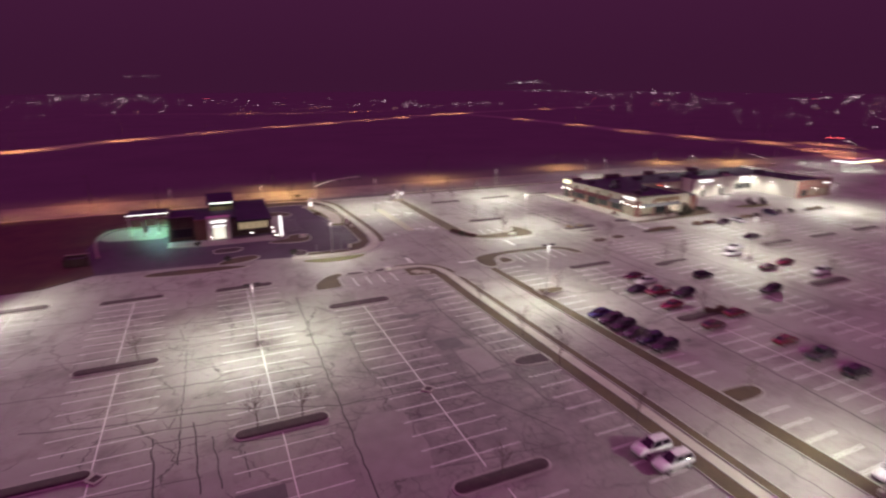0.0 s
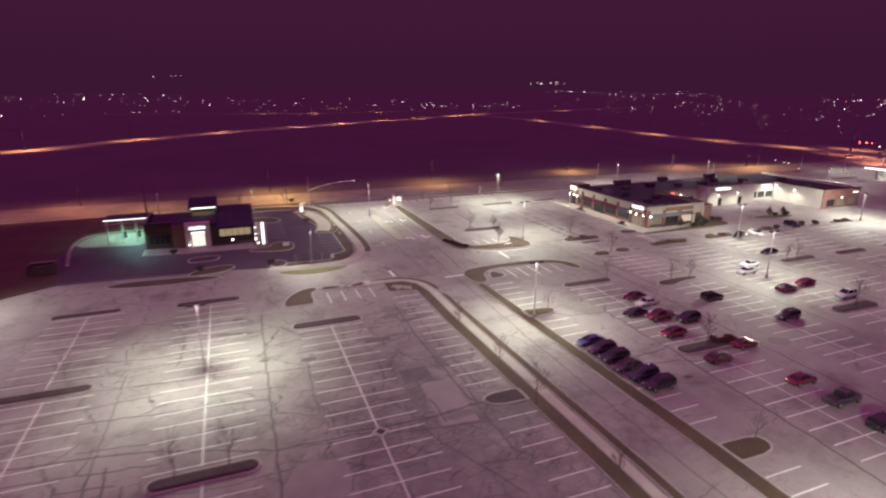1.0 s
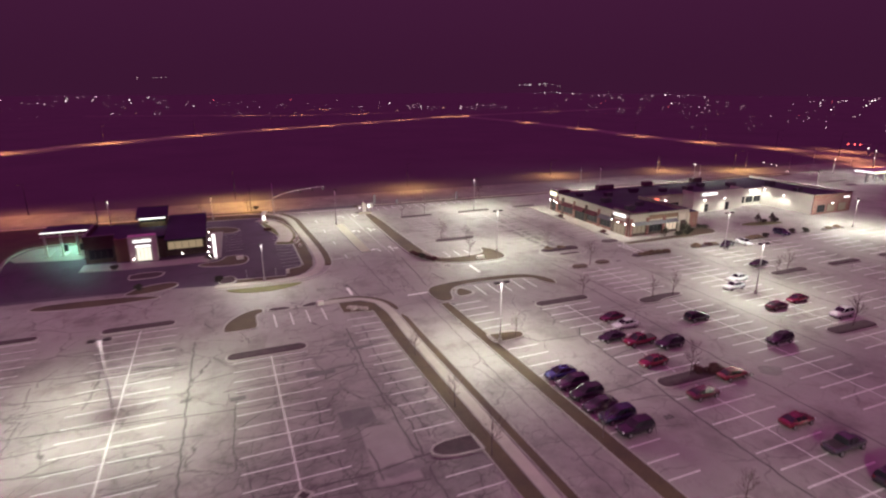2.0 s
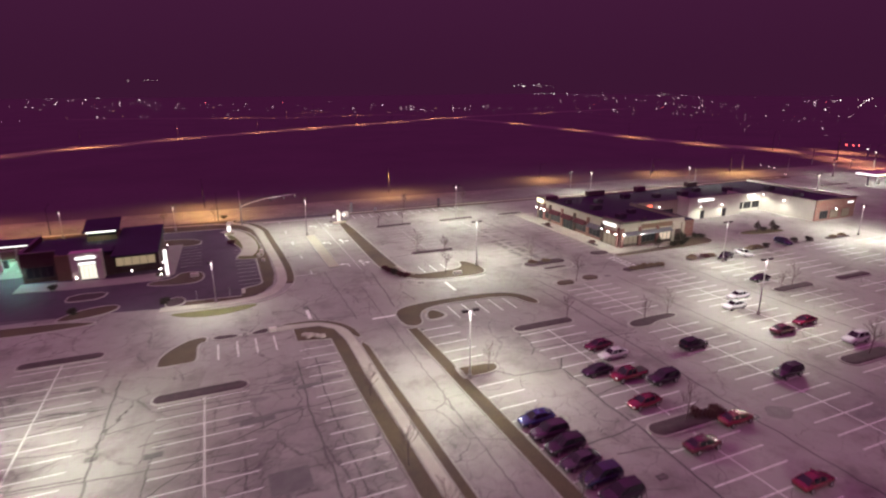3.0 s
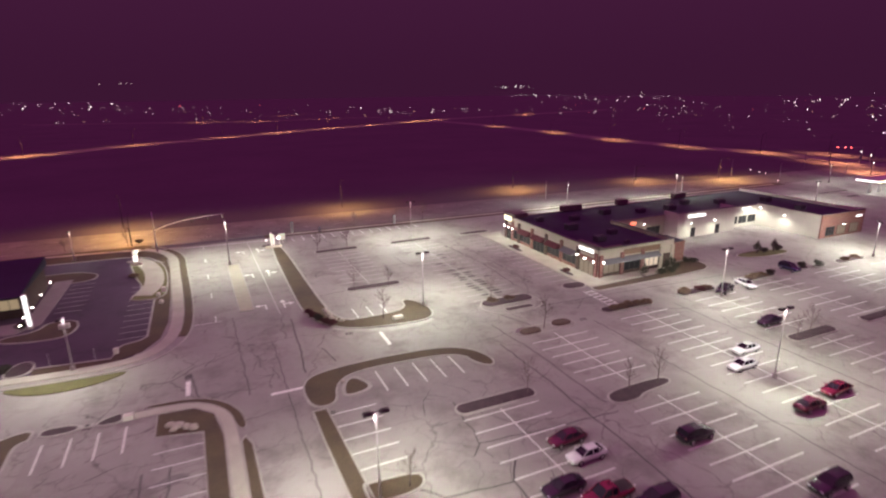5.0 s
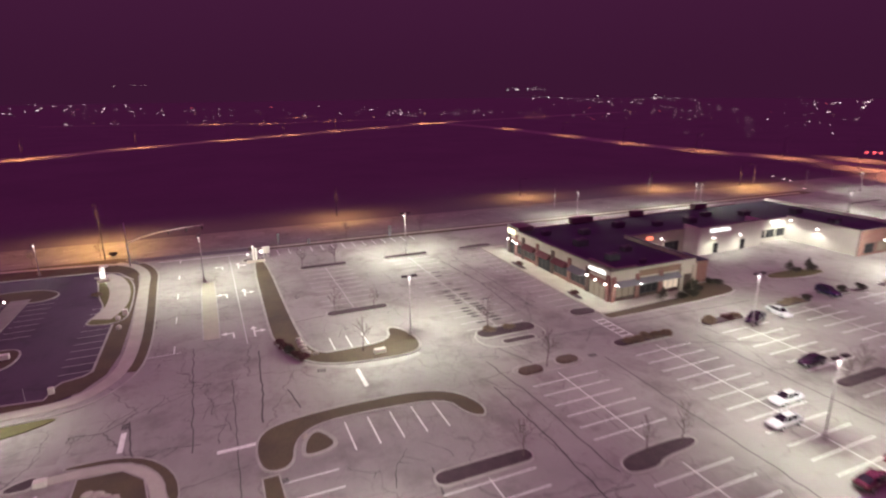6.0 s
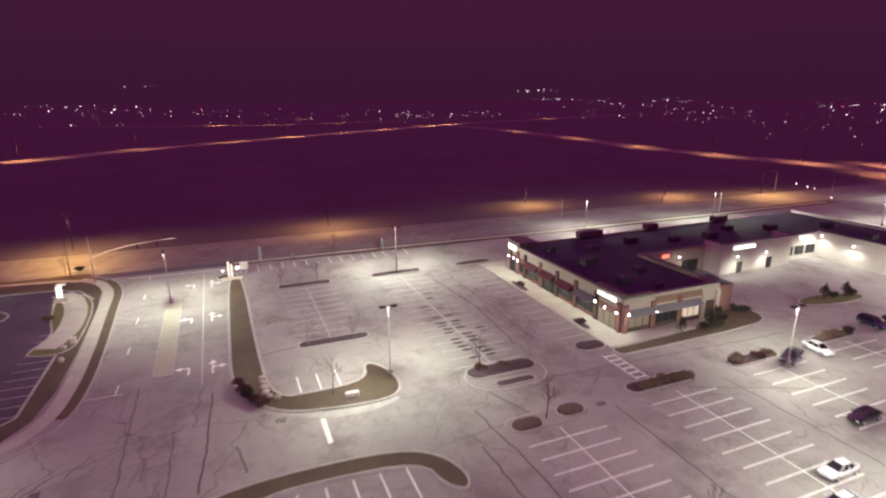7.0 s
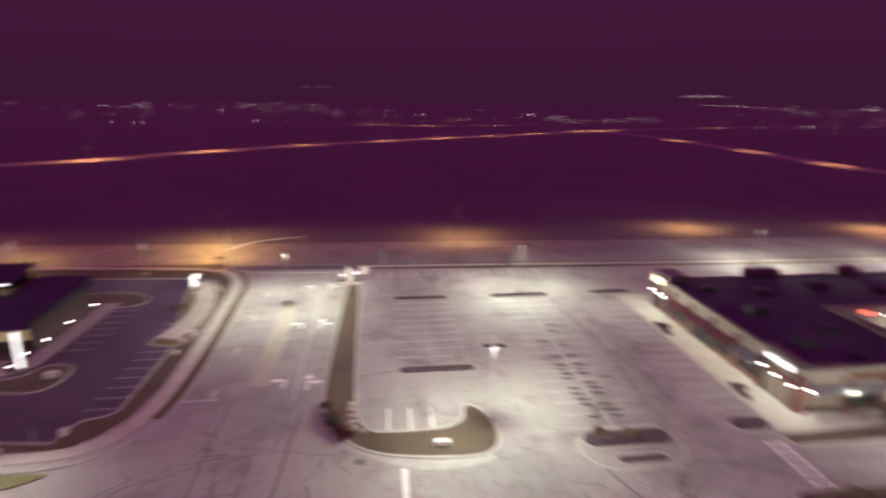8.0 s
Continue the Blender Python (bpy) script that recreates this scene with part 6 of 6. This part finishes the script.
KINDS = [shrub(1, 1.7, 1.3, LEAF, "dark rounded evergreen shrub"), shrub(2, 1.7, 1.1, LEAFRED, "low dark red shrub"), shrub(3, 2.0, 0.75, LEAFBROWN, "dry brown winter shrub"), shrub(4, 2.4, 3.2, LEAF, "tall cone-shaped dark evergreen", True)]
PLANTS = [(0, (66.0, 132.6)), (1, (86.6, 64.9)), (3, (171.0, 127.0)), (2, (135.0, 115.2)),
          (1, (66.6, 131.0)), (1, (65.6, 134.2)), (1, (67.6, 129.6)), (1, (64.9, 136.4)), (1, (85.2, 64.4)), (1, (83.6, 65.4)), (1, (138.0, 114.4)), (2, (140.4, 114.8)), (2, (133.8, 114.8)),
          (3, (176.2, 126.4)), (0, (173.4, 127.0)), (0, (178.0, 126.6)), (3, (134.0, 125.4)), (3, (140.2, 125.5)), (3, (143.0, 127.0)), (0, (141.6, 125.4)), (0, (144.8, 127.2)), (0, (138.6, 125.3)), (0, (146.8, 129.8)), (0, (150.6, 129.4)), (0, (151.8, 128.6)),
          (2, (116.2, 114.2)), (2, (118.0, 114.0)), (2, (120.0, 114.4)), (2, (122.2, 114.2)), (2, (124.0, 114.2)), (2, (153.4, 115.2)), (0, (159.2, 115.2)), (2, (155.2, 115.4)), (2, (157.2, 115.0)), (0, (170.4, 115.2)), (0, (175.0, 114.6)),
          (2, (33.6, 175.2)), (0, (32.6, 206.8)), (0, (-2.0, 150.8)), (0, (18.2, 151.4)), (0, (20.2, 133.2)), (1, (121.2, 135.6)), (1, (121.4, 157.0)),
          (2, (184.0, 114.4)), (2, (188.0, 114.4)), (2, (98.0, 127.2)), (2, (101.6, 127.0)), (0, (5.0, 134.2))]
done = set()
for i, (k, (x, y)) in enumerate(PLANTS):
    m = pose(x, y, 0.1, 0, 0, i * 61 % 360)
    if k not in done:
        KINDS[k].matrix_world = m
        done.add(k)
    else:
        copy_thing(KINDS[k], m)

# pale boulders in the planted beds
def boulder(seed, size):
    r = random.Random(seed)
    bm = bmesh.new()
    bmesh.ops.create_icosphere(bm, subdivisions=2, radius=size)
    for v in bm.verts:
        k = 1 + 0.28 * noise.noise(v.co * 1.8 / size + Vector((seed, 0, 0)))
        v.co = Vector((v.co.x * k * 1.25, v.co.y * k, max(-0.25 * size, v.co.z * k * 0.75)))
    return bm


for i, (x, y, s) in enumerate(((42.6, 108.6, 0.5), (43.5, 108.0, 0.6), (44.4, 107.4, 0.5), (45.2, 106.8, 0.55), (43.0, 107.4, 0.4), (67.9, 137.2, 0.45), (68.0, 135.8, 0.5), (68.1, 134.4, 0.5), (68.2, 133.0, 0.5), (68.6, 131.8, 0.45), (69.6, 131.0, 0.4), (33.4, 186.8, 0.4), (64.4, 109.8, 0.4))):
    ob = thing("boulder", boulder(i, s), ROCK, "pale rounded landscape boulder in a planted bed", "boulder", "boulders", smooth=True)
    ob.matrix_world = pose(x, y, 0.1 + s * 0.18, 0, 0, i * 50)

# oil stains either side of a spine line in the quiet north lot
OIL = surface("oil_stain", (0.038, 0.030, 0.036), (0.065, 0.055, 0.06), 1.2, 6, 0.6, relief=0.0)
STAIN = surface("traffic_stain", (0.15, 0.13, 0.135), (0.22, 0.20, 0.20), 0.7, 5, 0.75, relief=0.0)
orng = random.Random(21)
for i in range(11):
    for s in (-1, 1):
        for dy in (0.7, 2.0):
            if orng.random() < 0.10 + i * 0.07:
                continue
            cx, cy = 100.2 + s * orng.uniform(0.9, 1.8) + (2.9 if orng.random() < 0.12 else 0), 131.0 + i * 2.8 + dy
            blot = [(cx + math.cos(a * math.pi / 5) * orng.uniform(0.8, 1.25), cy + math.sin(a * math.pi / 5) * orng.uniform(0.3, 0.5)) for a in range(10)]
            thing("oil_stain", prism(blot, 0, 0.003), OIL, "dark oil stain on the asphalt stall", "oil stain", "oil stains", "structure")

for cx, cy, w, d in ((43.7, 75.4, 2.2, 0.8), (43.0, 82.6, 1.6, 1.0), (36.6, 87.0, 2.4, 0.6), (37.4, 61.6, 2.6, 1.2), (34.2, 80.6, 2.0, 0.5), (31.4, 87.2, 1.8, 0.7), (22.4, 85.0, 0.9, 0.5), (43.6, 93.0, 1.9, 0.8), (43.2, 97.6, 2.0, 0.9), (33.0, 91.0, 2.4, 0.6), (44.2, 72.4, 1.8, 0.6), (38.0, 95.0, 2.0, 0.9), (9.4, 97.4, 1.8, 0.5), (4.8, 100.4, 1.2, 0.7), (43.0, 57.6, 2.2, 1.0), (37.0, 55.0, 2.4, 1.2), (94, 62, 2.4, 1.4), (104.6, 57.4, 3.0, 1.2)):
    blot = smoothed([(cx + math.cos(a * math.pi / 6) * w * orng.uniform(0.6, 1.2), cy + math.sin(a * math.pi / 6) * d * orng.uniform(0.6, 1.25)) for a in range(12)], 1)
    thing("oil_stain", prism(blot, 0, 0.0025), STAIN, "brown traffic stain across a stall", "oil stain", "stall stains", "structure")

# ---- distant town: scattered lights of houses and streets ----
def town(name, mat, seed, bands, size, label):
    """Lights low over the land. Each band: bearings, how far below eye level, how many, and how many to a street."""
    r = random.Random(seed)
    verts, faces = [], []
    octa = [(1, 0, 0), (-1, 0, 0), (0, 1, 0), (0, -1, 0), (0, 0, 1), (0, 0, -1)]
    tri = [(0, 2, 4), (2, 1, 4), (1, 3, 4), (3, 0, 4), (2, 0, 5), (1, 2, 5), (3, 1, 5), (0, 3, 5)]
    for az0, az1, dip0, dip1, count, run in bands:
        i = 0
        while i < count:
            dip, a = r.uniform(dip0, dip1), radians(r.uniform(az0, az1))
            d = min(r.uniform(2000, 2800), 33 / math.tan(radians(max(0.2, dip))))
            for k in range(r.randint(1, run)):
                b = a + radians(k * r.uniform(0.18, 0.5))
                z = max(3.0, 39 - d * math.tan(radians(dip)) + r.uniform(-1, 1))
                s = size * d / 1000 * r.choice((0.3, 0.35, 0.4, 0.5, 0.65, 0.9))
                n = len(verts)
                x, y = 40 + d * math.sin(b), 30 + d * math.cos(b)
                verts += [(x + s * ox, y + s * oy, z + s * 0.8 * oz) for ox, oy, oz in octa]
                faces += [tuple(n + j for j in f) for f in tri]
                i += 1
    me = bpy.data.meshes.new(name)
    me.from_pydata(verts, [], faces)
    me.materials.append(mat)
    return tagged(new(name, me), label, "town lights", "distant town", "stuff")


TOWNW = glow("town_light_white", (1.0, 0.80, 0.84), 5.5)
TOWNP = glow("town_light_dim", (1.0, 0.66, 0.72), 1.9)
TOWNA = glow("town_light_amber", (1.0, 0.55, 0.36), 2.2)
TOWNR = glow("town_light_red", (1.0, 0.14, 0.18), 4.0)
town("town_lights_bright", TOWNW, 16, ((-32, -14, 0.5, 1.3, 22, 1), (-14, -4.5, 0.5, 1.2, 21, 1), (-22, -5, 2.1, 2.25, 10, 1), (-14, 0, 0.93, 1.62, 10, 1), (-1, 17, 1.23, 2.08, 10, 1), (18, 21.2, 1.52, 2.08, 12, 1), (23, 28, 1.58, 2.08, 8, 1), (29.5, 34, -0.45, -0.2, 8, 1), (31, 37, 0.27, 0.68, 9, 1), (36, 46, 0.32, 0.97, 14, 1), (43, 43.8, 0.47, 0.88, 5, 1), (34, 62, 0.62, 2.38, 40, 1), (55, 62, 0.94, 1.33, 10, 1), (60, 82, 0.52, 2.48, 42, 1), (44, 62, 2.33, 3.68, 9, 1)), 0.95, "white lights of a distant town at night")
town("town_lights_dim", TOWNP, 11, ((-32, -2, 0.43, 1.88, 30, 1), (-9, -4, -1, -0.9, 5, 2), (-1, 18, 1.12, 2.38, 27, 1), (18, 21.4, 1.48, 2.17, 14, 1), (22, 34, 1.52, 2.17, 15, 1), (29, 34, -0.45, -0.1, 9, 1), (34, 62, 0.43, 2.68, 60, 1), (44, 50, 1.38, 1.77, 12, 2), (62, 84, 0.43, 2.88, 45, 1), (45, 64, 2.23, 3.88, 16, 1)), 0.9, "dim pinkish lights of a distant town at night")
town("town_lights_amber", TOWNA, 13, ((-30, 0, 1.02, 2.28, 9, 1), (0, 30, 1.42, 2.68, 10, 1), (34, 80, 1.02, 3.08, 22, 2)), 0.85, "amber lights of distant streets at night")
town("town_lights_red", TOWNR, 14, ((-25, 10, 0.92, 1.67, 3, 1), (34, 75, 0.92, 2.68, 8, 1)), 0.8, "red lights in a distant town at night")
